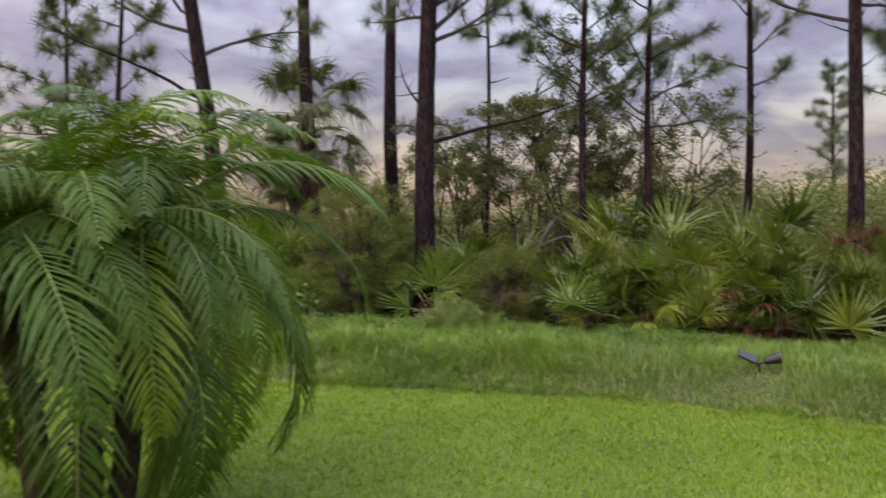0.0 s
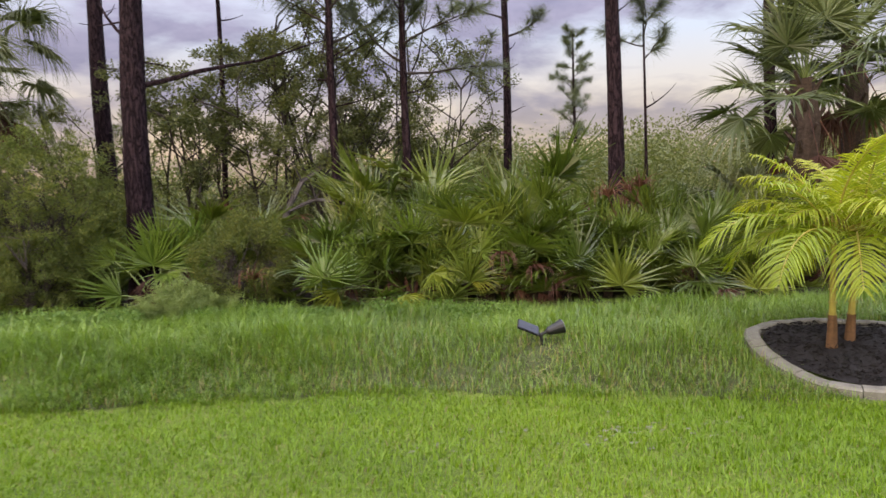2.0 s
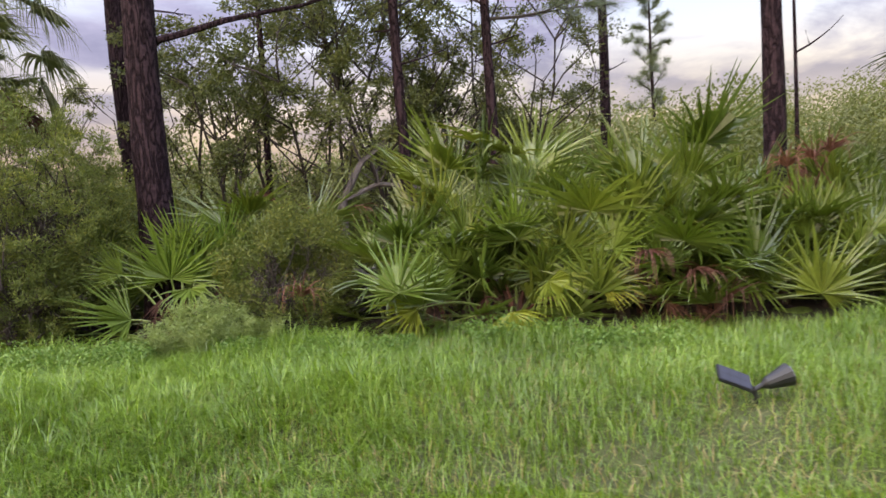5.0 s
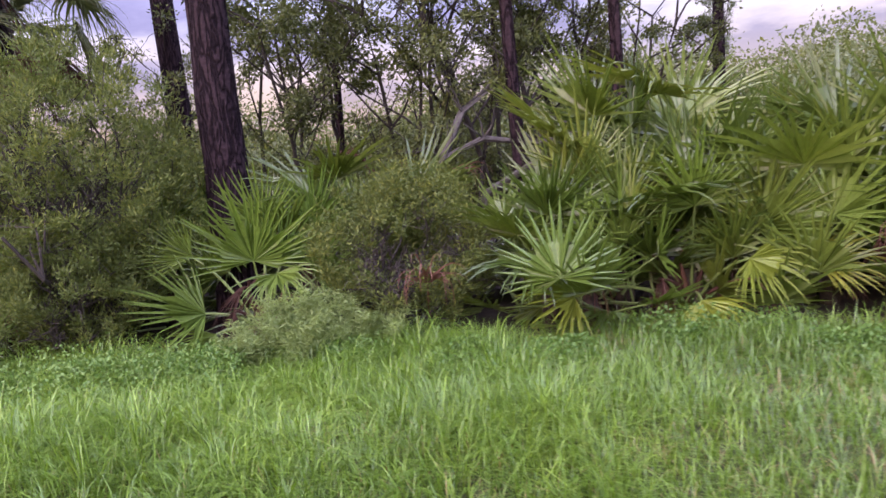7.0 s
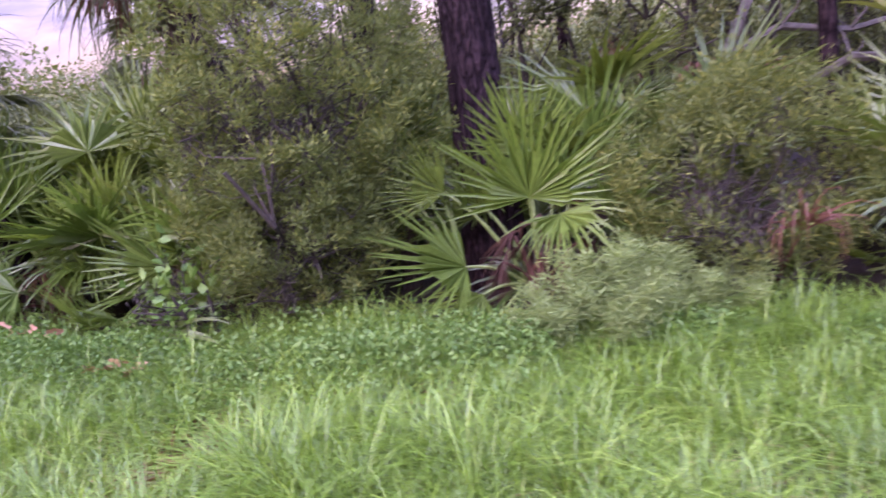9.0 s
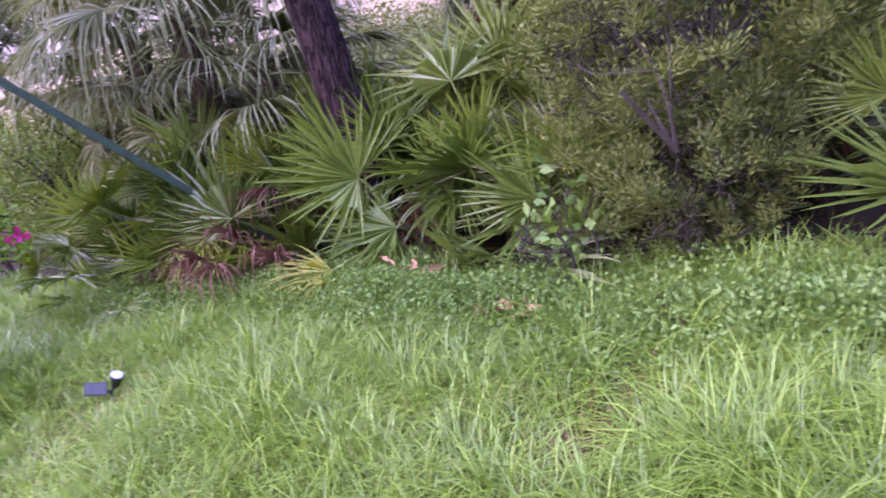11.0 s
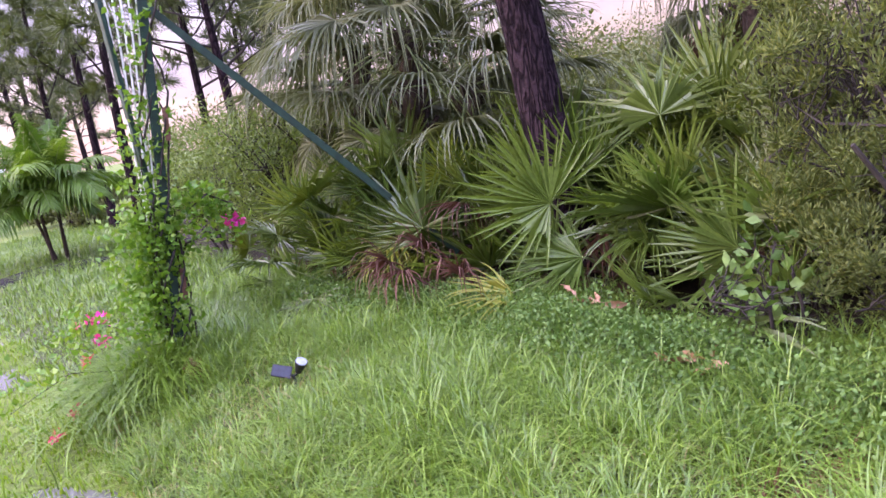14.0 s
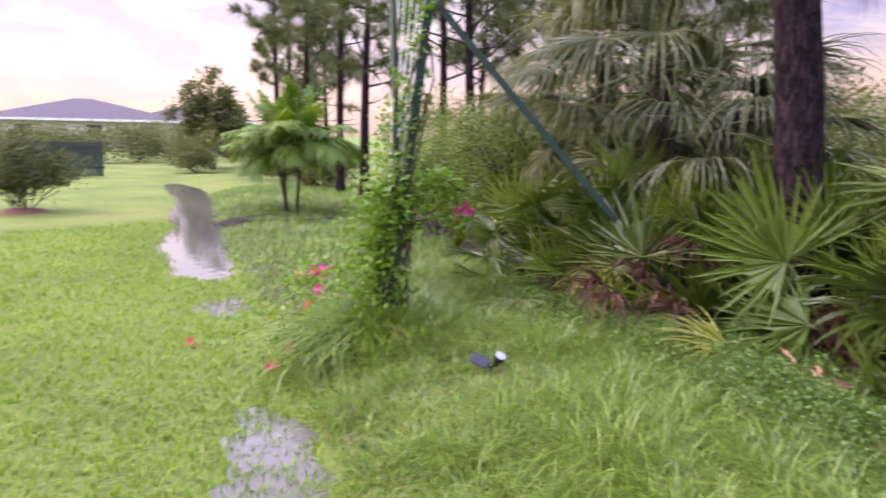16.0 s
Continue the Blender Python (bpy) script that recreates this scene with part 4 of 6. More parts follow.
TO_PATH = (-0.1, -1.0, 0.3)       # fans face the open lawn
posed_palmetto(-0.08, 10.42, [
    ((-0.12, 10.30, 0.83), (0.08, 0, 1), (-0.1, -1, 0.2), 0.60, 235, 0.06, "b"), ((0.02, 10.26, 0.74), (0.1, -0.6, -0.35), (-0.1, -0.7, 0.8), 0.46, 190, 0.6, "b"), ((-0.46, 10.33, 0.52), (-1, -0.15, 0.10), (-0.1, -0.8, 0.8), 0.58, 190, 0.08, "b"),
    ((-0.52, 10.49, 0.88), (-0.85, 0.1, 0.5), (-0.3, -1, 0.2), 0.42, 150, 0.04, "b"), ((0.27, 10.33, 0.67), (0.9, -0.1, 0.45), (0.1, -1, 0.4), 0.50, 200, 0.15, "b"),
    ((0.30, 10.70, 0.98), (0.4, 0.1, 1), TO_PATH, 0.48, 190, 0.05, "b"), ((-0.05, 10.68, 1.0), (-0.15, 0.2, 1), TO_PATH, 0.50, 180, 0.03, "b"),
    ((-0.30, 10.10, 0.36), (0.1, -0.35, -0.9), (0, -1, 0.1), 0.38, 150, 0.30, "y"), ((-0.62, 10.18, 0.22), (-1, -0.1, -0.12), (0, -0.5, 1), 0.50, 160, 0.10, "y"),
    ((0.05, 10.55, 0.78), (0.5, 0.1, 0.8), (-0.2, -1, 0.3), 0.46, 170, 0.12, "b"), ((-0.30, 10.55, 0.74), (-0.6, 0.2, 0.8), (-0.2, -1, 0.2), 0.46, 160, 0.05, "g"), ((0.42, 10.38, 0.45), (1, -0.2, 0.0), (0, -0.8, 0.7), 0.42, 180, 0.25, "b"),
    ((-0.40, 10.22, 0.40), (-0.6, -0.4, -0.5), (0, -0.8, 0.6), 0.40, 140, 0.30, "b"), ((0.02, 10.26, 0.50), (0.05, -0.2, -1), (0, -1, 0), 0.44, 90, 0.5, "d"), ((-0.10, 10.24, 0.56), (-0.1, -0.1, -1), (0, -1, 0), 0.40, 80, 0.6, "d"), ((0.12, 10.28, 0.60), (0.25, 0, -1), (0, -1, 0), 0.42, 90, 0.6, "d"), ((-0.28, 10.32, 0.52), (-0.3, 0, -1), (0, -1, 0), 0.38, 80, 0.6, "d")],
    3, "bright green saw palmetto with broad open fans and red-brown dead skirt", 2)
FACE = (0.5, -0.85, 0.3)
posed_palmetto(-2.95, 11.25, [
    ((-3.17, 11.0, 0.87), (-0.7, -0.3, 0.5), FACE, 0.60, 260, 0.10, "b"), ((-3.1, 11.35, 1.01), (0.1, 0, 1), FACE, 0.44, 200, 0.03, "b"), ((-2.59, 11.05, 0.66), (0.3, -0.5, -0.35), (0.3, -0.6, 0.9), 0.42, 190, 0.45, "b"),
    ((-2.64, 11.6, 1.02), (0.5, 0.3, 0.8), FACE, 0.50, 190, 0.05, "g"), ((-2.98, 10.93, 0.56), (-0.85, -0.4, -0.05), (0.3, -0.6, 0.8), 0.50, 200, 0.15, "b"), ((-2.78, 11.2, 0.76), (0.7, 0.3, 0.5), FACE, 0.50, 200, 0.08, "g"),
    ((-3.28, 10.62, 0.44), (-0.8, -0.5, -0.15), (0.2, -0.4, 1), 0.42, 170, 0.30, "y"), ((-2.75, 10.95, 0.42), (0.2, -0.6, -0.5), (0.3, -0.8, 0.4), 0.36, 120, 0.5, "d"), ((-3.0, 11.0, 0.45), (-0.2, -0.5, -0.8), (0.3, -0.8, 0.2), 0.34, 100, 0.6, "d")],
    4, "saw palmetto with wide grey-green fans over a dark hollow", 2)
posed_palmetto(-4.1, 11.4, [
    ((-4.05, 11.28, 1.05), (0.05, 0, 1), FACE, 0.36, 260, 0.02, "y"), ((-4.62, 11.24, 1.0), (-0.6, -0.2, 0.6), FACE, 0.46, 200, 0.12, "g"), ((-3.7, 11.24, 0.78), (0.5, 0.1, 0.6), FACE, 0.46, 200, 0.06, "g"),
    ((-4.35, 11.09, 0.66), (-0.7, -0.4, 0.1), FACE, 0.45, 190, 0.25, "g"), ((-4.6, 11.04, 0.5), (-0.5, -0.5, -0.5), (0.4, -0.8, 0.5), 0.34, 150, 0.4, "y"), ((-4.0, 10.96, 0.58), (0.1, -0.3, -1), FACE, 0.32, 100, 0.6, "d"),
    ((-3.85, 10.99, 0.55), (0.4, -0.2, -0.9), FACE, 0.30, 90, 0.6, "d"), ((-3.75, 11.16, 0.85), (0.3, -0.2, -0.6), FACE, 0.30, 80, 0.6, "d")],
    5, "saw palmetto with a pale yellow fan and fallen red fronds", 1)
LAWN = (-0.29, -0.95, 0.3)
posed_palmetto(2.65, 9.75, [
    ((2.62, 9.6, 0.96), (-0.15, 0, 1), LAWN, 0.58, 210, 0.04, "b"), ((2.96, 9.39, 0.81), (0.5, -0.1, 0.7), LAWN, 0.55, 220, 0.08, "g"), ((2.12, 9.6, 0.76), (-0.7, 0, 0.6), LAWN, 0.52, 210, 0.08, "b"),
    ((2.74, 9.22, 0.66), (0.3, -0.5, -0.3), (-0.2, -0.9, 0.6), 0.42, 190, 0.5, "y"), ((1.75, 9.5, 0.50), (-0.9, -0.3, 0.1), (-0.2, -0.9, 0.6), 0.48, 190, 0.25, "y"), ((2.42, 9.22, 0.45), (0.1, -0.5, -0.7), LAWN, 0.42, 170, 0.5, "y"),
    ((3.16, 9.2, 0.60), (0.8, -0.3, 0.0), (-0.2, -0.8, 0.7), 0.45, 190, 0.35, "y"), ((2.3, 9.45, 0.55), (-0.3, -0.3, -0.9), LAWN, 0.36, 90, 0.6, "d"), ((2.9, 9.35, 0.5), (0.2, -0.3, -0.9), LAWN, 0.36, 90, 0.6, "d")],
    6, "dense green saw palmetto with yellow lower fronds", 2)
posed_palmetto(4.1, 9.45, [
    ((4.02, 9.28, 0.80), (-0.1, -0.1, 1), LAWN, 0.55, 220, 0.05, "g"), ((4.35, 9.07, 0.60), (0.6, -0.3, 0.3), LAWN, 0.52, 230, 0.2, "b"), ((3.75, 9.2, 0.62), (-0.6, -0.2, 0.5), LAWN, 0.50, 200, 0.12, "g"), ((4.4, 9.35, 0.95), (0.5, 0, 0.9), LAWN, 0.52, 200, 0.04, "g"),
    ((3.5, 9.1, 0.70), (0.0, -0.4, -0.9), LAWN, 0.40, 90, 0.6, "d"), ((3.62, 9.0, 0.45), (0.2, -0.4, -0.8), LAWN, 0.42, 110, 0.6, "d"), ((3.85, 8.95, 0.40), (0.3, -0.4, -0.8), LAWN, 0.38, 110, 0.6, "d")],
    7, "green saw palmetto with hanging red-brown fronds", 1)
posed_palmetto(5.45, 9.5, [
    ((5.54, 9.6, 1.30), (0.1, 0, 1), LAWN, 0.56, 210, 0.05, "g"), ((5.5, 9.12, 0.62), (0.4, -0.3, 0.4), LAWN, 0.55, 230, 0.2, "g"), ((5.1, 9.25, 0.85), (-0.5, -0.2, 0.7), LAWN, 0.52, 210, 0.08, "g"), ((5.9, 9.3, 0.95), (0.8, -0.2, 0.5), LAWN, 0.54, 220, 0.15, "g"),
    ((4.85, 9.6, 1.3), (-0.6, -0.2, -0.1), LAWN, 0.40, 110, 0.6, "d"), ((5.3, 9.6, 1.42), (0.1, -0.3, -0.8), LAWN, 0.42, 110, 0.6, "d"), ((5.15, 9.55, 1.25), (-0.3, -0.3, -0.7), LAWN, 0.40, 100, 0.6, "d")],
    8, "tall green saw palmetto with dry red fronds on top", 1)


# single dead fronds that stand out
def dead_frond(x, y, z, turn, size=1.0, up=True, label="dead reddish palmetto frond hanging in the clump"):
    ob = new("dead_frond", (FAN_DEAD_UP if up else FAN_DEAD)[int(abs(x * 10)) % 2])
    ob.matrix_basis = pose(x, y, z, 0, 0, turn) @ Matrix.Scale(size, 4)
    return tagged(ob, label, "palm frond", "dead fronds")


for dx, dy, dz, tr in ((5.55, 9.4, 1.15, 200), (5.35, 9.45, 1.2, 250), (5.1, 9.4, 1.1, 225), (3.45, 9.15, 0.55, 255), (3.6, 9.05, 0.4, 280), (3.75, 8.95, 0.15, 290), (1.25, 11.9, 1.0, 260), (1.15, 11.8, 1.05, 200), (1.4, 11.95, 0.95, 300),
                       (0.95, 10.0, 0.35, 260), (-4.05, 11.05, 0.3, 250), (-4.2, 11.0, 0.25, 290), (-3.75, 10.95, 0.4, 260), (-3.9, 10.9, 0.3, 235), (-3.55, 10.9, 0.25, 270), (-3.6, 11.3, 0.6, 250), (-1.45, 10.35, 0.0, 270), (5.6, 8.3, 0.1, 250)):
    dead_frond(dx, dy, dz, tr, 0.85)


# ---- date palm cluster beside the path ----
FEATHER = [feather_frond(60 + k, 82 - 17 * k, 1.38 + 0.06 * k, 0.27, 48, 2.0 + 0.06 * k, 0.55, 0.2, 0.08, 0.0085, 0.85, [M_DATE, M_PETIOLE], 0.008) for k in range(6)]


def date_palm(x, y, stems):
    ob = thing("pygmy_date_palm", x, y, label="cluster of pygmy date palms with drooping glossy fronds", category="palm")
    rng = random.Random(8)
    for sx, sy, top, n in stems:
        b = Build()
        path = [Vector((sx * (0.45 + 0.55 * k / 9) + 0.03 * math.sin(k * 0.6 + sx), sy * (0.5 + 0.5 * k / 9), -0.05 + (top + 0.05) * k / 9)) for k in range(10)]
        b.tube(path, [0.075 - 0.015 * k / 9 for k in range(10)], 10, 0, 0.35, rng)
        trunk = part("trunk", b.mesh("trunk", [M_PALMTRUNK]), ob)
        for k in range(26):
            a, z = k * 2.4, top * (0.2 + 0.8 * k / 26)
            c = Vector((math.cos(a), math.sin(a), 0))
            bb = Build()
            q = path[min(9, int(z / top * 9))]
            o = Vector((q.x, q.y, z))
            bb.tube([o + c * 0.055, o + c * 0.10 + Vector((0, 0, 0.05))], [0.02, 0.008], 5)
            part("leaf_base", bb.mesh("leaf_base", [M_PALMTRUNK]), trunk)
        for k in range(n):
            q = k / (n - 1)
            part("frond", FEATHER[min(5, int(q * 6))], ob, pose(path[-1].x, path[-1].y, top - 0.1 * q, rng.uniform(-14, 14), rng.uniform(-10, 10), k * 137.5 + rng.uniform(-25, 25)) @ Matrix.Scale(rng.uniform(0.85, 1.1), 4))
    return ob


date_palm(-1.86, 3.7, [(-0.26, -0.05, 1.45, 30), (0.10, 0.05, 1.5, 34), (0.30, 0.30, 1.58, 34)])

# ---- ring bed with a young yellow palm ----
BEDC = (5.13, 6.05, 0.77)


def ring_bed():
    cx, cy, r = BEDC
    ob = thing("ring_bed", cx, cy, label="round flower bed edged with grey concrete blocks", category="flower bed")
    z0 = hz(cx, cy)
    b = Build()
    n = 30
    ringpts = []
    for rr in (0.0, 0.3, 0.55, 0.82):
        row = []
        for k in range(n):
            a = 2 * math.pi * k / n
            x, y = math.cos(a) * r * rr, math.sin(a) * r * rr
            row.append(Vector((x, y, hz(cx + x, cy + y) - z0 + 0.06 - 0.03 * rr + 0.012 * math.sin(7 * a + 9 * rr))))
        ringpts.append(row)
    for q in range(3):
        for k in range(n):
            k2 = (k + 1) % n
            b.face([ringpts[q][k], ringpts[q][k2], ringpts[q + 1][k2], ringpts[q + 1][k]])
    part("mulch", b.mesh("mulch", [M_MULCH], True), ob, label="black wood mulch")
    nr2 = np.random.default_rng(3)
    a, q = nr2.uniform(0, 6.28, 1500), np.sqrt(nr2.uniform(0, 0.66, 1500)) * r
    c = np.stack([np.cos(a) * q, np.sin(a) * q, height(cx + np.cos(a) * q, cy + np.sin(a) * q) - z0 + 0.052], 1)
    d = nr2.normal(size=(1500, 3)) * np.array([1, 1, 0.25])
    v, f = leaves_at(c, d, 0.05, 0.014, nr2)
    tagged(part("mulch_layer", fast_mesh("mulch_layer", v, f, M_MULCH), ob), kind="stuff")
    m = 22
    for k in range(m):
        a0, a1 = 2 * math.pi * (k + 0.012) / m, 2 * math.pi * (k + 0.988) / m
        bb = Build()
        cols = []
        for t in (0.0, 0.5, 1.0):
            a = a0 + (a1 - a0) * t
            ca, sa = math.cos(a), math.sin(a)
            g = hz(cx + ca * r, cy + sa * r) - z0
            jog = 0.006 * math.sin(k * 5.1)
            cols.append([Vector((ca * (r - w), sa * (r - w), g + h)) for w, h in ((0.0, -0.08), (-0.005, 0.05 + jog), (0.014, 0.066 + jog), (0.105, 0.07 + jog), (0.12, 0.055 + jog), (0.12, -0.05))])
        for c0, c1 in zip(cols, cols[1:]):
            for p in range(5):
                bb.face([c0[p], c1[p], c1[p + 1], c0[p + 1]])
        bb.face(cols[0][::-1])
        bb.face(cols[-1])
        part("edging_block", bb.mesh("edging_block", [M_KERB]), ob)


ring_bed()
YF = [feather_frond(80 + k, 76 - 12 * k, 1.0, 0.35, 38, 1.0 + 0.18 * k, 0.65, 0.5, 0.20, 0.0085, 0.75, [M_YPALM, M_YSTEM], 0.012) for k in range(5)]


def young_palm(x, y, stems, name_label, fronds, size=1.0, mats=None, group=""):
    ob = thing("young_palm", x, y, hz(x, y) + 0.05, label=name_label, category="palm", group=group)
    rng = random.Random(int(abs(x * 10)))
    for sx, sy, top, lean in stems:
        b = Build()
        path = [Vector((sx + lean * k / 9, sy, -0.05 + (top + 0.05) * k / 9)) for k in range(10)]
        b.tube(path, [(0.030 if k < 4 else 0.026) * size - 0.0006 * k for k in range(10)], 10, 0, 0.06, rng)
        for k in range(2, 6):
            p = path[k]
            b.tube([p + Vector((0, 0, -0.006)), p + Vector((0, 0, 0.006))], [0.033 * size] * 2, 10, 0)
        trunk = part("trunk", b.mesh("trunk", [(mats or [M_YSTEM])[0]]), ob)
        if not mats:
            b = Build()
            b.tube([path[0], path[1], path[2], path[3]], [0.046, 0.040, 0.036, 0.033], 10, 0, 0.15, rng)
            part("sheath", b.mesh("sheath", [M_SHEATH]), trunk, label="rusty brown dry sheath")
        n = 15
        for k in range(n):
            q = k / (n - 1)
            part("frond", fronds[min(len(fronds) - 1, int(q * len(fronds)))], ob, pose(path[-1].x, path[-1].y, top, rng.uniform(-10, 10), 0, k * 137.5 + 40 * sx * 10 + rng.uniform(-15, 15)) @ Matrix.Scale(size * rng.uniform(0.85, 1.1), 4))
    return ob


young_palm(4.95, 6.06, [(0.0, 0.0, 0.84, 0.02), (0.22, 0.05, 0.80, 0.08)], "young palm with bright yellow-green feather fronds", YF)


# ---- solar spotlights ----
def solar_spot(x, y, z, turn, lens, label, tilt=18, pitch=30, aim=(0.85, 0.1, 0.25), size=1.0):
    ob = thing("solar_spotlight", x, y, label=label, category="garden light", group="solar spotlights")
    top = (z - hz(x, y)) / size
    ob.matrix_basis = pose(x, y, hz(x, y), 0, 0, turn) @ Matrix.Scale(size, 4)
    b = Build()
    b.tube([Vector((0, 0, -0.1)), Vector((0, 0, top * 0.6)), Vector((-0.01, 0, top))], [0.011, 0.012, 0.013], 8)
    part("stake", b.mesh("stake", [M_BLACK]), ob)
    b = Build()
    b.tube([Vector((-0.01, 0, top)), Vector((-0.06, 0, top + 0.05))], [0.014, 0.012], 8)
    b.tube([Vector((-0.01, 0, top)), Vector((0.05, 0, top + 0.035))], [0.014, 0.012], 8)
    part("bracket", b.mesh("bracket", [M_BLACK]), ob)
    bm = bmesh.new()
    bmesh.ops.create_cube(bm, size=1, matrix=Matrix.Diagonal((0.22, 0.14, 0.022, 1)))
    bmesh.ops.bevel(bm, geom=bm.edges[:], offset=0.006, segments=2, affect="EDGES")
    me = bpy.data.meshes.new("solar_panel")
    bm.to_mesh(me)
    bm.free()
    me.materials.append(M_BLACK)
    m = pose(-0.11, 0, top + 0.07, pitch, tilt + 6, 0) @ Matrix.Scale(0.85, 4)
    pan = part("solar_panel", me, ob, m)
    for i in range(3):
        for j in range(2):
            b = Build()
            x0, y0 = -0.098 + i * 0.066, -0.058 + j * 0.059
            b.face([Vector((x0, y0, 0.0135)), Vector((x0 + 0.063, y0, 0.0135)), Vector((x0 + 0.063, y0 + 0.056, 0.0135)), Vector((x0, y0 + 0.056, 0.0135))])
            part("solar_cell", b.mesh("solar_cell", [M_PANEL]), pan, label="dark blue glossy cell")
    b = Build()
    d = Vector(aim).normalized()
    o = Vector((0.035, 0, top + 0.025))
    b.tube([o, o + d * 0.02, o + d * 0.08, o + d * 0.15], [0.018, 0.032, 0.045, 0.062], 14)
    head = part("lamp_head", b.mesh("lamp_head", [M_BLACK]), ob)
    b = Build()
    b.tube([o + d * 0.150, o + d * 0.156], [0.055, 0.053], 14)
    part("lens", b.mesh("lens", [lens]), head, label="pale lens")


solar_spot(3.0, 7.1, 0.31, -14, M_LENS, "black solar spotlight staked in the long grass")
solar_spot(-4.05, 9.61, 0.29, 40, M_LENS, "dark solar spotlight half sunk in long grass", 14, 55, (0.4, -0.35, 0.75), 0.55)


# ---- leaning green trellis frame with its vine ----
def bar(p, q, w, h, bev=0.006):
    """A square bar from p to q."""
    p, q = Vector(p), Vector(q)
    d = q - p
    bm = bmesh.new()
    bmesh.ops.create_cube(bm, size=1, matrix=Matrix.Diagonal((w, h, d.length, 1)))
    bmesh.ops.bevel(bm, geom=bm.edges[:], offset=bev, segments=2, affect="EDGES")
    bm.transform(Matrix.Translation((p + q) / 2) @ d.to_track_quat("Z", "Y").to_matrix().to_4x4())
    me = bpy.data.meshes.new("bar")
    bm.to_mesh(me)
    bm.free()
    return me


PX, PY = -5.27, 9.74


def on_post(z):
    return Vector((PX + 0.055 * z, PY + 0.105 * z, z))


def trellis():
    ob = thing("garden_trellis", PX, PY, label="leaning green metal trellis frame with white rods and a brace", category="trellis")
    inv = ob.matrix_basis.inverted()
    g = hz(PX, PY)

    def add(name, p, q, w, h, mat, label=""):
        me = bar(inv @ Vector(p), inv @ Vector(q), w, h, min(w, h) * 0.15)
        me.name = name
        me.materials.append(mat)
        return part(name, me, ob, None, label)
    top = on_post(3.1)
    add("post", on_post(g - 0.2), top, 0.048, 0.055, M_GREEN)
    out = Vector((-0.20, -0.16, 0.06))
    low = on_post(1.05)
    add("side_post", low + out * 0.15, on_post(2.45) + out, 0.03, 0.05, M_GREEN)
    for k in range(5):
        s = (k + 0.6) / 5.4
        add("rod", on_post(0.8) + out * (0.22 + 0.12 * s), on_post(2.62 - 0.17 * s) + out * s, 0.010, 0.010, M_WHITE, "thin white rod")
    bt = Build()
    arc = [inv @ (on_post(2.40) + out * 1.08), inv @ (on_post(2.50) + out * 0.9), inv @ (on_post(2.60) + out * 0.5), inv @ (on_post(2.66) + out * 0.1)]
    bt.tube(arc, [0.012] * 4, 8)
    part("top_rail", bt.mesh("top_rail", [M_WHITE]), ob, None, "curved white top rail")
    add("brace", on_post(2.42), (-4.02, 11.2, 0.55), 0.034, 0.045, M_GREEN)
    c = on_post(1.52) + Vector((-0.05, -0.07, 0))
    add("tag", c, c + Vector((0.005, 0.005, 0.055)), 0.075, 0.012, M_WHITE, "small white plastic tag")
    for z in (0.62, 1.6):
        c = on_post(z) + Vector((0.045, 0.05, 0))
        add("bracket", c, c + Vector((0.01, 0.015, 0.2)), 0.03, 0.03, M_RUST, "rusty bracket")
    return ob


trellis()


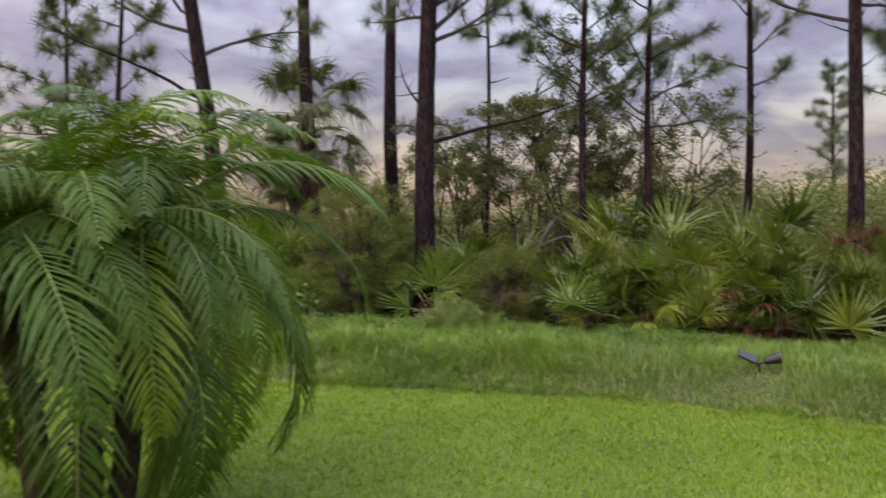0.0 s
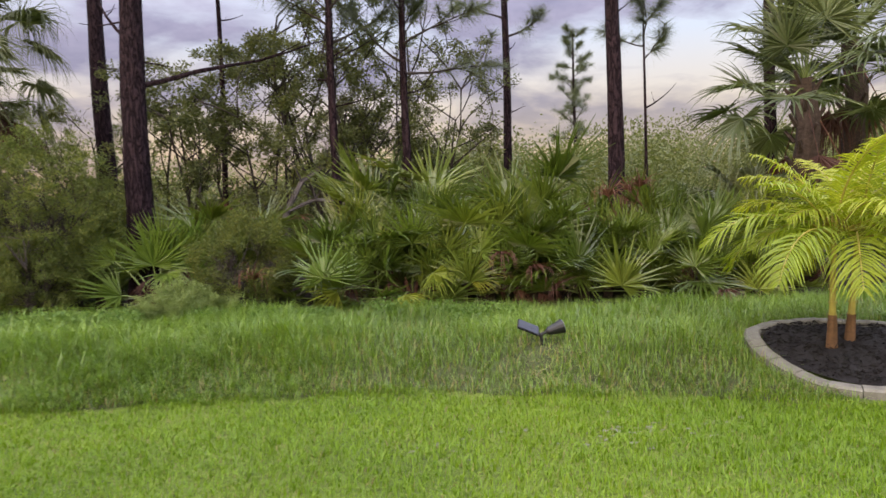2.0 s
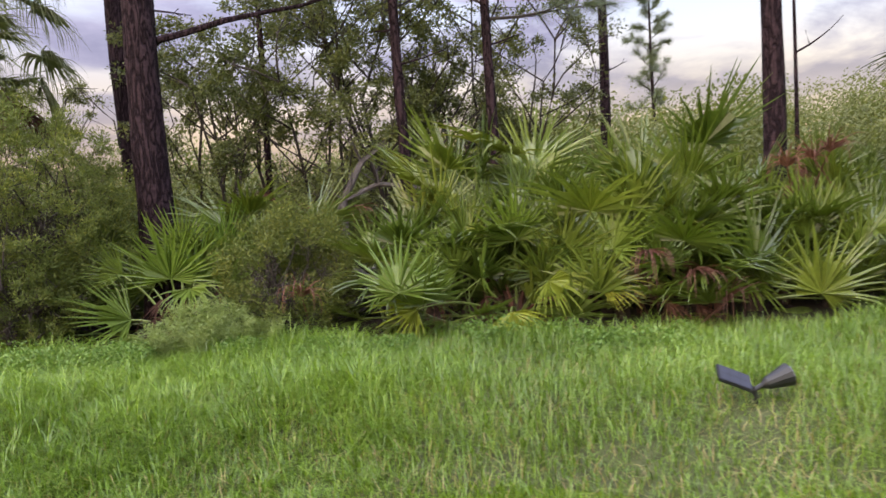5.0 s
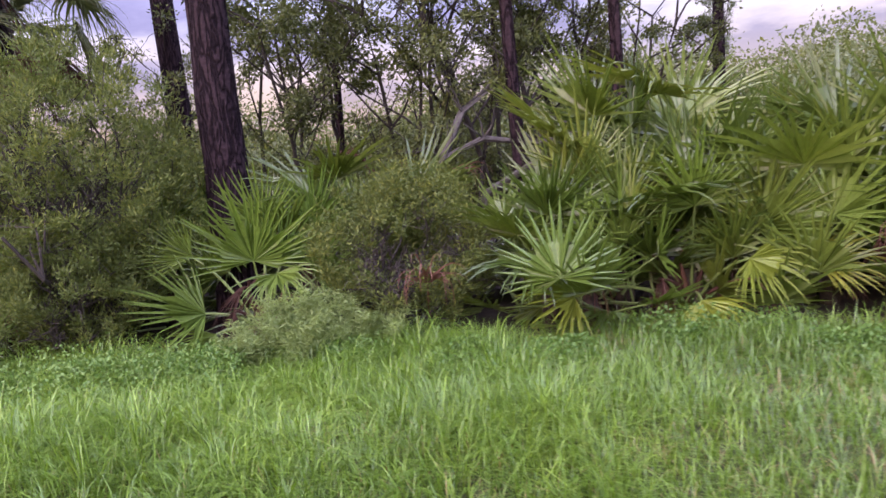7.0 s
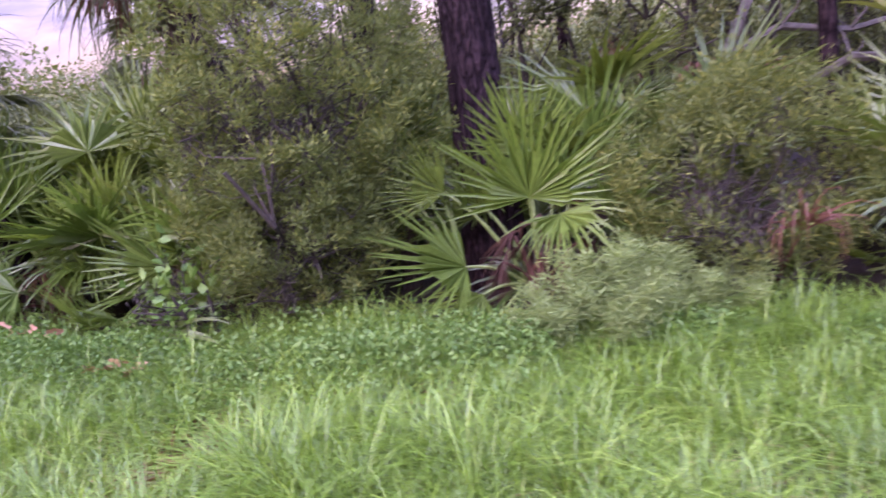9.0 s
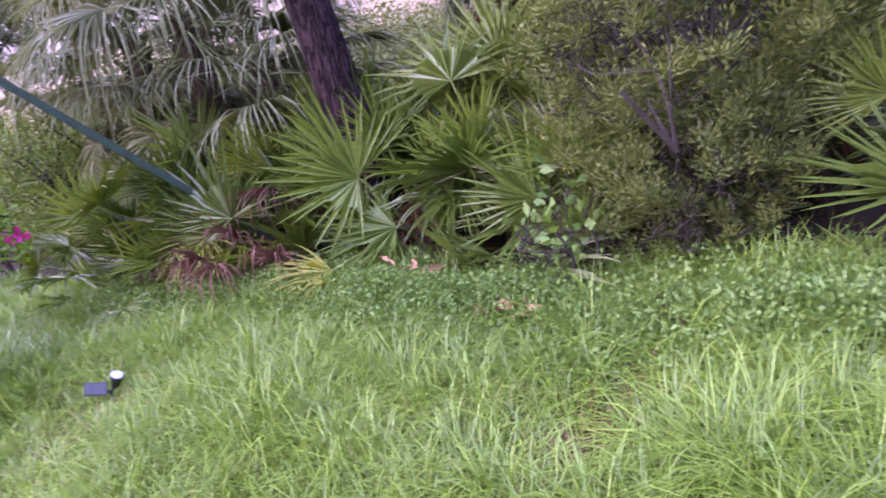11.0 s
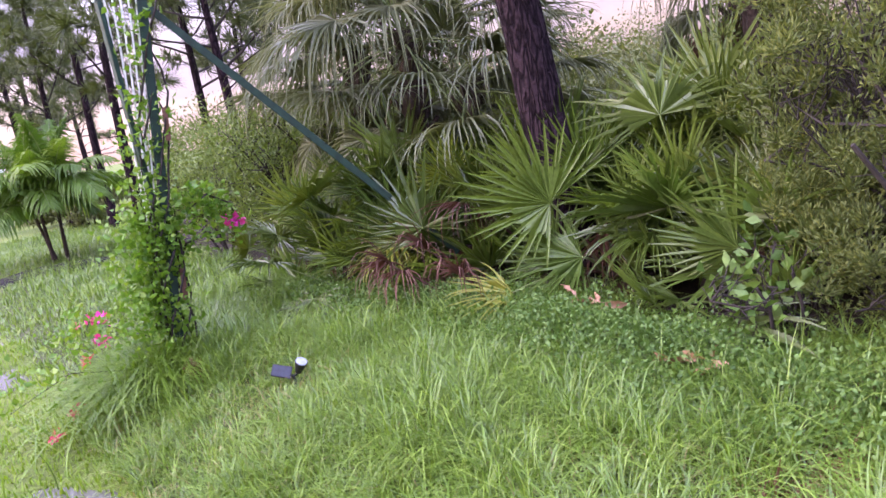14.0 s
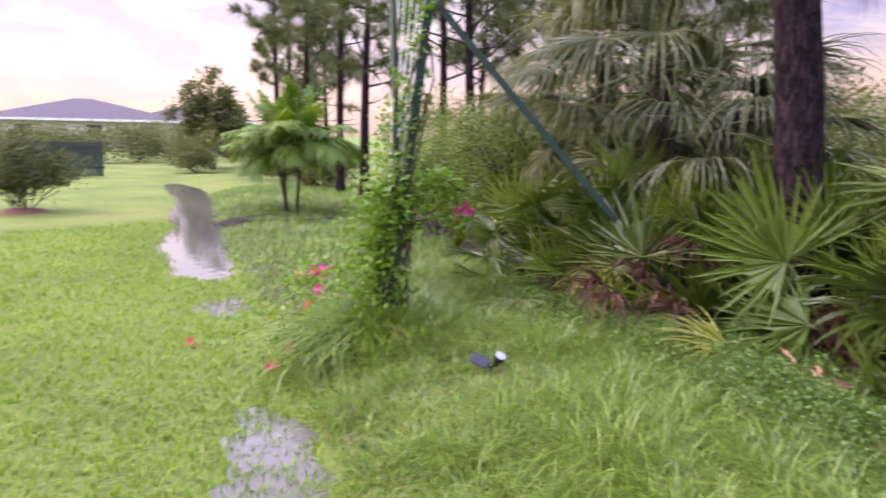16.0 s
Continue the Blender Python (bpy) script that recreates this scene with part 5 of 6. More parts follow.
def vine():
    ob = thing("climbing_vine", PX - 0.03, PY - 0.05, label="leafy bougainvillea climbing the green post, few magenta flowers", category="vine")
    o = ob.matrix_basis.translation
    rng, nr3 = random.Random(4), np.random.default_rng(9)
    cs, ds = [], []

    def strand(pts, n, spread, thick=0.007):
        b = Build()
        b.tube(pts, [thick] * (len(pts) - 1) + [0.002], 5)
        part("stem", b.mesh("stem", [M_TWIG]), ob)
        for _ in range(n):
            k = rng.randrange(len(pts) - 1)
            p = pts[k].lerp(pts[k + 1], rng.random())
            cs.append(tuple(p + Vector((-0.05, -0.045, 0)) + Vector((rng.gauss(0, spread), rng.gauss(0, spread), rng.gauss(0, spread)))))
            ds.append((rng.gauss(0, 1), rng.gauss(0, 1), rng.gauss(0.3, 0.7)))
    for k in range(6):
        ph = k * 1.1
        strand([on_post(z) - o + Vector((math.cos(z * 4 + ph), math.sin(z * 4 + ph), 0)) * (0.08 + 0.03 * math.sin(z * 7 + k)) for z in np.linspace(0.2, (2.5, 1.9, 1.2)[k % 3], 16)], 220, 0.055)
    for k in range(3):      # bushy middle
        strand([on_post(z) - o + Vector((-0.10 + 0.05 * k, -0.08, 0)) for z in np.linspace(0.45, 1.25, 6)], 260, 0.10)
    arm = [on_post(0.95) - o, Vector((0.15, 0.2, 0.98)), Vector((0.28, 0.36, 1.10)), Vector((0.30, 0.50, 1.02)), Vector((0.27, 0.58, 0.85))]
    strand(arm, 520, 0.055)
    strand([on_post(0.7) - o, Vector((0.12, 0.25, 0.82)), Vector((0.2, 0.4, 0.85))], 140, 0.06)
    strand([on_post(0.35) - o, Vector((-0.5, -0.15, 0.42)), Vector((-0.9, 0.0, 0.28)), Vector((-1.4, 0.25, 0.12))], 200, 0.09, 0.003)
    strand([on_post(0.2) - o, Vector((-0.3, -0.45, 0.2)), Vector((-0.5, -0.75, 0.05))], 160, 0.1, 0.003)
    v, f = leaves_at(np.array(cs), np.array(ds), 0.055, 0.036, nr3)
    tagged(part("foliage", fast_mesh("foliage", v, f, M_VINE), ob), kind="stuff")

    def flower(x, y, z, mat, r=0.05):
        n = 16
        c = np.array([x, y, z]) - np.array(o) + nr3.normal(size=(n, 3)) * r * 0.4
        vv, ff = leaves_at(c, nr3.normal(size=(n, 3)), r * 1.1, r * 0.9, nr3)
        part("flower", fast_mesh("flower", vv, ff, mat), ob, label="magenta papery flower" if mat is M_BRACT else "coral papery flower")
    flower(-5.0, 10.22, 1.04, M_BRACT, 0.055)
    for fx, fy, fz, m in ((-6.75, 10.05, 0.36, M_BRACT), (-6.65, 10.1, 0.37, M_BRACT), (-6.95, 10.0, 0.32, M_CORAL), (-6.5, 9.95, 0.24, M_BRACT), (-5.4, 8.98, 0.08, M_CORAL), (-5.6, 9.2, 0.1, M_CORAL), (-5.7, 9.27, 0.1, M_CORAL), (-6.3, 8.8, 0.06, M_CORAL), (-5.9, 9.5, 0.3, M_CORAL)):
        flower(fx, fy, fz, m, 0.045 if m is M_BRACT else 0.03)


vine()
b = Build()
b.tube([Vector((0, 0, -0.02)), Vector((0, 0, 0.03)), Vector((0.01, 0, 0.12)), Vector((0.02, 0, 0.15))], [0.06, 0.085, 0.075, 0.04], 11, 0, 0.12, random.Random(2))
stone = new("clay_lump", b.mesh("clay_lump", [M_RUST], True))
stone.matrix_basis = pose(-4.98, 9.66, hz(-4.98, 9.66), 0, 0, 20)
tagged(stone, "brown clay lump at the trellis post's foot", "stone")

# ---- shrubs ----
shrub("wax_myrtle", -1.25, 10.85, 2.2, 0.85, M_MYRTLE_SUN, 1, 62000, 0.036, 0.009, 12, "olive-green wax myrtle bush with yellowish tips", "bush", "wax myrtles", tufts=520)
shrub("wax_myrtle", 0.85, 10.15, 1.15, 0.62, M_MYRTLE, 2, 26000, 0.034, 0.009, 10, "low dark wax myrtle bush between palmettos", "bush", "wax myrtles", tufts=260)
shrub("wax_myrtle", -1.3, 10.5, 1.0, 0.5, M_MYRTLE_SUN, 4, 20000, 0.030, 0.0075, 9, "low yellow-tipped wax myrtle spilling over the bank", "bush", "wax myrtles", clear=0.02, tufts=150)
shrub("wax_myrtle", -1.0, 12.5, 1.8, 1.2, M_MYRTLE, 3, 12000, 0.06, 0.018, 9, "olive wax myrtle bush behind the pine", "bush", "wax myrtles")
for k, (px, py, h, w, n) in enumerate([(0.5, 12.6, 2.7, 0.9, 70), (1.15, 13.0, 3.2, 1.1, 90), (1.75, 12.6, 3.4, 1.1, 100), (2.5, 12.9, 4.8, 1.1, 110), (3.15, 13.2, 4.6, 1.1, 105), (4.1, 13.6, 3.7, 1.1, 100), (4.75, 13.9, 3.2, 0.9, 70), (0.0, 14.2, 3.2, 1.2, 80), (2.2, 14.6, 3.6, 1.4, 100), (-1.9, 15.6, 3.0, 1.4, 80)]):
    oak(px, py, h, w, 10 + k, n)
# dark thicket under the oaks
for k, (px, py, h, w) in enumerate([(0.3, 12.9, 1.5, 0.8), (1.3, 13.3, 1.8, 0.9), (2.2, 13.5, 1.9, 1.0), (3.3, 13.9, 1.9, 1.0), (4.5, 14.3, 1.8, 1.0), (-0.9, 13.6, 1.7, 0.9), (5.6, 13.6, 1.7, 0.9)]):
    shrub("scrub_bush", px, py, h, w, M_SCRUB, 80 + k, 9000, 0.05, 0.02, 8, "dark tangled scrub bush under the oaks", "bush", "scrub bushes under the oaks")
for k, (px, py, h, w) in enumerate([(-7.0, 12.7, 1.9, 1.0), (-8.6, 12.9, 2.1, 1.1), (-10.4, 14.6, 2.1, 1.4), (-6.3, 14.0, 2.4, 1.3), (-12.5, 16.0, 2.0, 1.4)]):
    shrub("edge_shrub", px, py, h, w, M_HEDGE, 30 + k, 9000, 0.06, 0.02, 8, "loose yellow-green shrub at the lawn's edge", "shrub", "shrubs along the lawn's edge")


def fennel(x, y, tall, seed):
    """Dog fennel: thin arching stems, each a plume of thread-like leaves."""
    rng, nr = random.Random(seed), np.random.default_rng(seed)
    ob = thing("dog_fennel", x, y, label="feathery pale green dog fennel on the bank", category="weed", group="dog fennel tufts")
    cs, ds = [], []
    for k in range(9):
        a = rng.uniform(0, 6.28)
        reach, h = rng.uniform(0.05, 0.22), tall * rng.uniform(0.6, 1.0)
        pts = [Vector((math.cos(a) * reach * q ** 1.5, math.sin(a) * reach * q ** 1.5, h * (q - 0.18 * q ** 4))) for q in (0.0, 0.25, 0.5, 0.75, 0.9, 1.0)]
        b = Build()
        b.tube(pts, [0.004, 0.0035, 0.003, 0.0025, 0.002, 0.001], 5)
        part("stem", b.mesh("stem", [M_PETIOLE]), ob)
        for _ in range(210):
            q = rng.uniform(0.15, 0.999) * 5
            p = pts[int(q)].lerp(pts[int(q) + 1], q - int(q))
            w = 0.05 * (1 - 0.6 * q / 5)
            cs.append(tuple(p + Vector((rng.gauss(0, w), rng.gauss(0, w), rng.gauss(0, 0.02)))))
            ds.append((rng.gauss(0, 1), rng.gauss(0, 1), rng.gauss(0.5, 0.6)))
    v, f = leaves_at(np.array(cs), np.array(ds), 0.05, 0.0045, nr)
    tagged(part("foliage", fast_mesh("foliage", v, f, M_FENNEL), ob), kind="stuff")


for k, (px, py, h) in enumerate([(0.02, 9.82, 0.62), (0.2, 9.74, 0.55), (0.1, 9.55, 0.42), (0.42, 9.66, 0.42), (-0.14, 9.66, 0.40), (0.3, 9.9, 0.5), (0.6, 9.7, 0.34)]):
    fennel(px, py, h, 40 + k)
shrub("broadleaf_creeper", -1.82, 10.3, 0.75, 0.32, M_WEED, 50, 170, 0.062, 0.052, 3, "pale broad-leaved creeper at the myrtle's foot", "creeper", fill=0.0)
shrub("dark_tree", -31.8, 19.2, 4.1, 1.8, M_SCRUB, 51, 9000, 0.16, 0.09, 6, "round dark tree beyond the wet lawn", "tree")
shrub("round_shrub", -16.8, 9.55, 1.5, 1.0, M_SCRUB, 52, 9000, 0.12, 0.025, 10, "rounded dark green shrub in a small mulch ring", "shrub", clear=0.45)
bb = Build()
for r0, r1, z0, z1 in ((0.0, 0.32, 0.09, 0.07), (0.32, 0.5, 0.07, -0.02)):
    for k in range(20):
        a0, a1 = 2 * math.pi * k / 20, 2 * math.pi * (k + 1) / 20
        bb.face([Vector((math.cos(a) * r, math.sin(a) * r, z)) for a, r, z in ((a0, r0, z0), (a0, r1, z1), (a1, r1, z1), (a1, r0, z0))])
ob = new("mulch_ring", bb.mesh("mulch_ring", [M_RUST], True))
ob.matrix_basis = pose(-16.8, 9.55, hz(-16.8, 9.55))
tagged(ob, "reddish mulch mound round the dark shrub's stems", "mulch")
for k, (px, py, h, w) in enumerate([(-26, 19.0, 1.5, 1.5), (-22, 18.0, 1.3, 1.4), (-29, 17.5, 1.6, 1.4), (-19, 17.2, 1.4, 1.3), (-40, 15, 2.0, 2.4), (-40, 18.5, 2.1, 2.4), (-42, 22, 2.2, 2.4), (-34, 12.0, 1.7, 1.8)]):
    shrub("far_shrub", px, py, h, w, M_FARWOOD, 60 + k, 4500, 0.12, 0.05, 7, "pale green shrub at the lawn's far side", "shrub", "far shrubs")

# second palm by the pond, on a mulch strip
GF = [feather_frond(120 + k, 84 - 17 * k, 1.15, 0.42, 34, 0.6 + 0.3 * k, 0.8, 0.3, 0.15, 0.018, 0.8, [M_POND_PALM, M_PETIOLE], 0.014) for k in range(4)]
young_palm(-13.3, 13.1, [(0.0, 0.0, 1.05, -0.05), (-0.1, 0.1, 0.85, -0.40), (0.05, 0.2, 1.15, 0.1)], "green feather palm on a dark mulch strip", GF, 1.1, [M_PALMTRUNK])
b = Build()
ring = [(math.cos(a) * 1.5 * math.cos(0.6) - math.sin(a) * 0.45 * math.sin(0.6), math.cos(a) * 1.5 * math.sin(0.6) + math.sin(a) * 0.45 * math.cos(0.6)) for a in np.linspace(0, 2 * math.pi, 25)[:-1]]
cx, cy = -12.6, 12.6
top = [Vector((x * 0.7, y * 0.7, hz(cx + x * 0.7, cy + y * 0.7) - hz(cx, cy) + 0.08)) for x, y in ring]
out = [Vector((x, y, hz(cx + x, cy + y) - hz(cx, cy) - 0.03)) for x, y in ring]
for k in range(24):
    b.face([top[k], out[k], out[(k + 1) % 24], top[(k + 1) % 24]])
b.face(top)
ob = new("mulch_strip", b.mesh("mulch_strip", [M_MULCH]))
ob.matrix_basis = pose(cx, cy, hz(cx, cy))
tagged(ob, "dark mulch strip at the pond palm's foot", "mulch")


# ---- far houses and fence ----
def house(dist, bearing, width, depth, wall, ridge, label):
    a = radians(bearing)
    x, y = -1.1 - math.sin(a) * dist, 7 + math.cos(a) * dist
    ob = thing("house", x, y, 0.0, bearing, label=label, category="house", group="far houses")
    bm = bmesh.new()
    bmesh.ops.create_cube(bm, size=1, matrix=Matrix.Translation((0, 0, wall / 2)) @ Matrix.Diagonal((width, depth, wall, 1)))
    me = bpy.data.meshes.new("wall")
    bm.to_mesh(me)
    bm.free()
    me.materials.append(M_STUCCO)
    part("wall", me, ob)
    b = Build()
    w2, d2, rr = width / 2 + 0.5, depth / 2 + 0.5, max(0.3, width / 2 - depth / 2)
    c = [Vector((-w2, -d2, wall)), Vector((w2, -d2, wall)), Vector((w2, d2, wall)), Vector((-w2, d2, wall))]
    r0, r1 = Vector((-rr, 0, ridge)), Vector((rr, 0, ridge))
    for f in ([c[0], c[1], r1, r0], [c[1], c[2], r1], [c[2], c[3], r0, r1], [c[3], c[0], r0], c[::-1]):
        b.face(f)
    part("roof", b.mesh("roof", [M_ROOF]), ob)
    for p, q in ((c[0], c[1]), (c[1], c[2]), (c[2], c[3]), (c[3], c[0])):
        me = bar(p - Vector((0, 0, 0.12)), q - Vector((0, 0, 0.12)), 0.05, 0.2)
        me.name = "fascia"
        me.materials.append(M_WHITE)
        part("fascia", me, ob)
    for k, fx in enumerate((-0.3, 0.05, 0.33)):
        me = bar((fx * width, -depth / 2 - 0.02, 0.9), (fx * width, -depth / 2 - 0.02, 2.0), 1.2, 0.06, 0.01)
        me.name = "window"
        me.materials.append(M_GLASS)
        part("window", me, ob)


house(80, 76.6, 15.5, 14, 2.55, 4.5, "far pale house with a purple-grey hip roof")
house(84, 69.6, 11, 10, 2.7, 4.4, "second far pale house with a hip roof")


def fence():
    ob = thing("dark_fence", -28.3, 13.9, label="dark slatted garden fence at the lawn's end", category="fence")
    for k in range(40):
        me = bar((-0.02 * k, -0.14 * k, 0.02), (-0.02 * k, -0.14 * k, 1.15), 0.03, 0.12, 0.004)
        me.name = "slat"
        me.materials.append(M_FENCE)
        part("slat", me, ob)
    for z in (0.3, 0.95):
        me = bar((-0.05, 0.1, z), (-0.05 - 0.8, -5.6, z), 0.04, 0.08)
        me.name = "rail"
        me.materials.append(M_FENCE)
        part("rail", me, ob)
    for k in range(4):
        me = bar((-0.1 - 0.26 * k, -1.85 * k, -0.1), (-0.1 - 0.26 * k, -1.85 * k, 1.2), 0.09, 0.09)
        me.name = "post"
        me.materials.append(M_FENCE)
        part("post", me, ob)


fence()


# ---- far woods ----
def woods(name, blobs, per, leaf, mat, label):
    nr4 = np.random.default_rng(len(blobs))
    vs, fs, off = [], [], 0
    for x, y, h, w in blobs:
        u = nr4.normal(size=(per, 3))
        u /= np.linalg.norm(u, axis=1, keepdims=True)
        rad = nr4.uniform(0.1, 0.80, per) ** 0.5
        lump = 1 + 0.25 * np.sin(u[:, 0] * 5 + x) * np.sin(u[:, 2] * 6 + y)
        c = u * (rad * lump)[:, None] * np.array([w, w, h * 0.55]) + np.array([x, y, h * 0.5])
        c = c[c[:, 2] > 0.0]
        v, f = leaves_at(c, nr4.normal(size=c.shape), leaf, leaf * 0.55, nr4)
        vs.append(v)
        fs.append(f + off)
        off += len(v)
    stuff(name, np.concatenate(vs), np.concatenate(fs), mat, label, "woods")


rw = random.Random(12)
near, far = [], []
for k in range(130):
    x, y = rw.uniform(-6, 34), rw.uniform(16.5, 30)
    near.append((x, y, rw.uniform(1.6, 2.7) + 0.09 * max(0, x), rw.uniform(0.9, 1.7)))
for k in range(170):
    x = rw.uniform(-40, 80)
    y = rw.uniform(32, 60) + max(0, -x) * 0.6
    far.append((x, y, rw.uniform(3.2, 5.0) + 0.03 * max(0, x), rw.uniform(2.0, 3.5)))
for k in range(60):
    far.append((rw.uniform(-28, -9), 0, rw.uniform(2, 3.4), rw.uniform(1.4, 2.4)))
    x = far[-1][0]
    far[-1] = (x, 19 - x * 0.35 + rw.uniform(0, 9), far[-1][2], far[-1][3])
woods("far_woods", near, 2000, 0.11, M_FARWOOD, "pale green scrub behind the pines")
woods("far_woods", far, 800, 0.17, M_FARWOOD, "distant line of green scrub and trees")

hedge = [(-38 - rw.uniform(0, 6), 6 + 21 * k / 60, rw.uniform(1.5, 2.1), rw.uniform(1.0, 1.7)) for k in range(60)]
woods("far_hedge", hedge, 260, 0.16, M_FARWOOD, "loose pale hedge before the far houses")

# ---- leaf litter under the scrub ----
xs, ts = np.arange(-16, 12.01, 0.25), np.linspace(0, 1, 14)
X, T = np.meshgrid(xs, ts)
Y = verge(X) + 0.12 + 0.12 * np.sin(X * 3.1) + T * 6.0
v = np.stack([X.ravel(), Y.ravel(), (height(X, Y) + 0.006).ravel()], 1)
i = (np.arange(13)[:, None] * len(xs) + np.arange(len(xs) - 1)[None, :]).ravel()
# litter brown taken down to near black: shade under the fronds is painted in
M_LITTER = rough_material("leaf_litter_shaded", [(0.3, (0.010, 0.007, 0.006)), (0.6, (0.035, 0.022, 0.017)), (0.8, (0.10, 0.06, 0.04))], 9, 0.95, 0.8, fine=70)
tagged(new("litter_ground", mesh_of("litter_ground", v, np.stack([i, i + 1, i + len(xs) + 1, i + len(xs)], 1), [M_LITTER], smooth=True)), "leaf litter under the palmettos, darkened for the shade there", "ground", kind="structure")

# thatch sheet under the long grass, its dark colour painted as shade between blades
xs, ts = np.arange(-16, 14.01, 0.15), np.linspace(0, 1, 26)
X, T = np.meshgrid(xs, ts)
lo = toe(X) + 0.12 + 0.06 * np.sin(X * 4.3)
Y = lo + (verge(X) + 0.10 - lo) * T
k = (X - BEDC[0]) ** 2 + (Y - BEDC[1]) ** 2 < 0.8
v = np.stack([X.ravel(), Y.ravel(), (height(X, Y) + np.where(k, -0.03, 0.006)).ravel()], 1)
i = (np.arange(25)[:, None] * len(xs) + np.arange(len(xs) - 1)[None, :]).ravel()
M_THATCH_SHADE = rough_material("grass_thatch_shade", [(0.3, (0.025, 0.032, 0.012)), (0.6, (0.06, 0.07, 0.025)), (0.8, (0.13, 0.11, 0.055))], 14, 0.95, 0.8, fine=80)
tagged(new("bank_soil", mesh_of("bank_soil", v, np.stack([i, i + 1, i + len(xs) + 1, i + len(xs)], 1), [M_THATCH_SHADE], smooth=True)), "thatch sheet darkened for the shade between the bank's long grass", "ground", kind="structure")

# fallen pieces on the bank
for k, (fx, fy) in enumerate(((-2.13, 9.95), (-2.0, 9.9), (-2.88, 10.62), (-2.75, 10.6))):
    nr5 = np.random.default_rng(k)
    v, f = leaves_at(nr5.normal(size=(7, 3)) * 0.03 + np.array([0, 0, 0.02]), nr5.normal(size=(7, 3)) * np.array([1, 1, 0.3]), 0.10, 0.045, nr5)
    ob = new("fallen_leaf", fast_mesh("fallen_leaf", v, f, M_FALLEN))
    ob.matrix_basis = pose(fx, fy, hz(fx, fy) + 0.12)
    tagged(ob, "curled tan dead leaf lying on the weeds", "leaf", "fallen leaves")

# ---- grass ----
nr = np.random.default_rng(5)


def lawn_points(n, x0, x1, y0, gamma=0.8):
    x = nr.uniform(x0, x1, n)
    return np.stack([x, y0 + (toe(x) + 0.12 * np.sin(x * 5) + 0.1 - y0) * nr.uniform(0, 1, n) ** gamma], 1)


def off_bed(p):
    return p[((p[:, 0] - BEDC[0]) ** 2 + (p[:, 1] - BEDC[1]) ** 2) > (BEDC[2] + 0.02) ** 2]


rs = random.Random(21)
SAND = [(rs.gauss(2.95, 0.42), rs.gauss(5.5, 0.18), rs.uniform(0.010, 0.030)) for _ in range(60)] + [(rs.gauss(1.8, 0.25), rs.gauss(5.65, 0.1), rs.uniform(0.010, 0.025)) for _ in range(14)]
gp = off_bed(lawn_points(100000, -4, 6.5, 3.6))
worn = np.zeros(len(gp), bool)
for px, py, r in SAND:
    worn |= (gp[:, 0] - px) ** 2 + (gp[:, 1] - py) ** 2 < (r * 0.95) ** 2
gp = gp[~worn | (nr.uniform(0, 1, len(gp)) < 0.35)]
v, f = blades(gp, 0.062, 0.0075, nr, 0.7)
stuff("lawn_grass", v, f, M_LAWN, "short mown bright green lawn grass", "grass")
lp = lawn_points(65000, -14, -1.5, 3.0)
deep = height(lp[:, 0], lp[:, 1]) < -0.052
v, f = blades(lp[~deep | (nr.uniform(0, 1, len(lp)) < 0.5) & (lp[:, 0] > -8)], 0.065, 0.011, nr, 0.7)
stuff("lawn_grass", v, f, M_LAWN, "short mown lawn grass beside the wet swale", "grass")
gp = np.stack([nr.uniform(-14, 12, 26000), nr.uniform(-4, 4.2, 26000)], 1)
v, f = blades(gp, 0.08, 0.02, nr, 0.8, 1)
stuff("lawn_grass", v, f, M_LAWN, "mown lawn grass round the walk's start", "grass")
gp = lawn_points(12000, 6.3, 12, 3.0)
v, f = blades(gp, 0.07, 0.018, nr, 0.8, 1)
stuff("lawn_grass", v, f, M_LAWN, "mown lawn grass beyond the ring bed", "grass")
v, f = blades(off_bed(lawn_points(5000, -3, 6.5, 3.6)), 0.05, 0.006, nr, 1.0)
stuff("straw", v, f, M_STRAW, "dry blades in the mown lawn", "grass")


# worn places on the bank: x, y, radius, share of the grass lost
BARE = ((-1.53, 10.02, 0.16, 0.97), (-1.5, 9.72, 0.12, 0.9), (-1.5, 9.4, 0.13, 0.9), (-1.53, 9.18, 0.17, 0.95), (-1.64, 9.02, 0.16, 0.93), (-0.73, 9.35, 0.13, 0.8), (2.2, 6.95, 0.25, 0.4), (1.6, 7.1, 0.22, 0.4), (2.8, 6.95, 0.22, 0.4))


def bank_points(n, x0, x1):
    x = nr.uniform(x0, x1, n)
    lo, hi = toe(x) + 0.05, verge(x) + 0.30 + 0.15 * np.sin(x * 3.7)
    p = off_bed(np.stack([x, lo + (hi - lo) * nr.uniform(0, 1, n)], 1))
    bare = np.zeros(len(p))
    for wx, wy, r, w in BARE:
        bare = np.maximum(bare, w * np.exp(-((p[:, 0] - wx) ** 2 + (p[:, 1] - wy) ** 2) / r ** 2))
    return p[nr.uniform(0, 1, len(p)) > bare]


def bank_tall(p):
    d = (p[:, 1] - toe(p[:, 0]))
    low = np.ones(len(p))
    for sx, sy in ((3.0, 7.0), (-4.05, 9.5)):       # trodden round the spotlights
        low -= 0.6 * np.exp(-((p[:, 0] - sx) ** 2 + (p[:, 1] - sy) ** 2) / 0.09)
    return low * (0.5 + 0.5 * np.clip(d / 0.9, 0, 1)) * (1 + 0.35 * wobble(p[:, 0] * 1.9, p[:, 1] * 2.1))


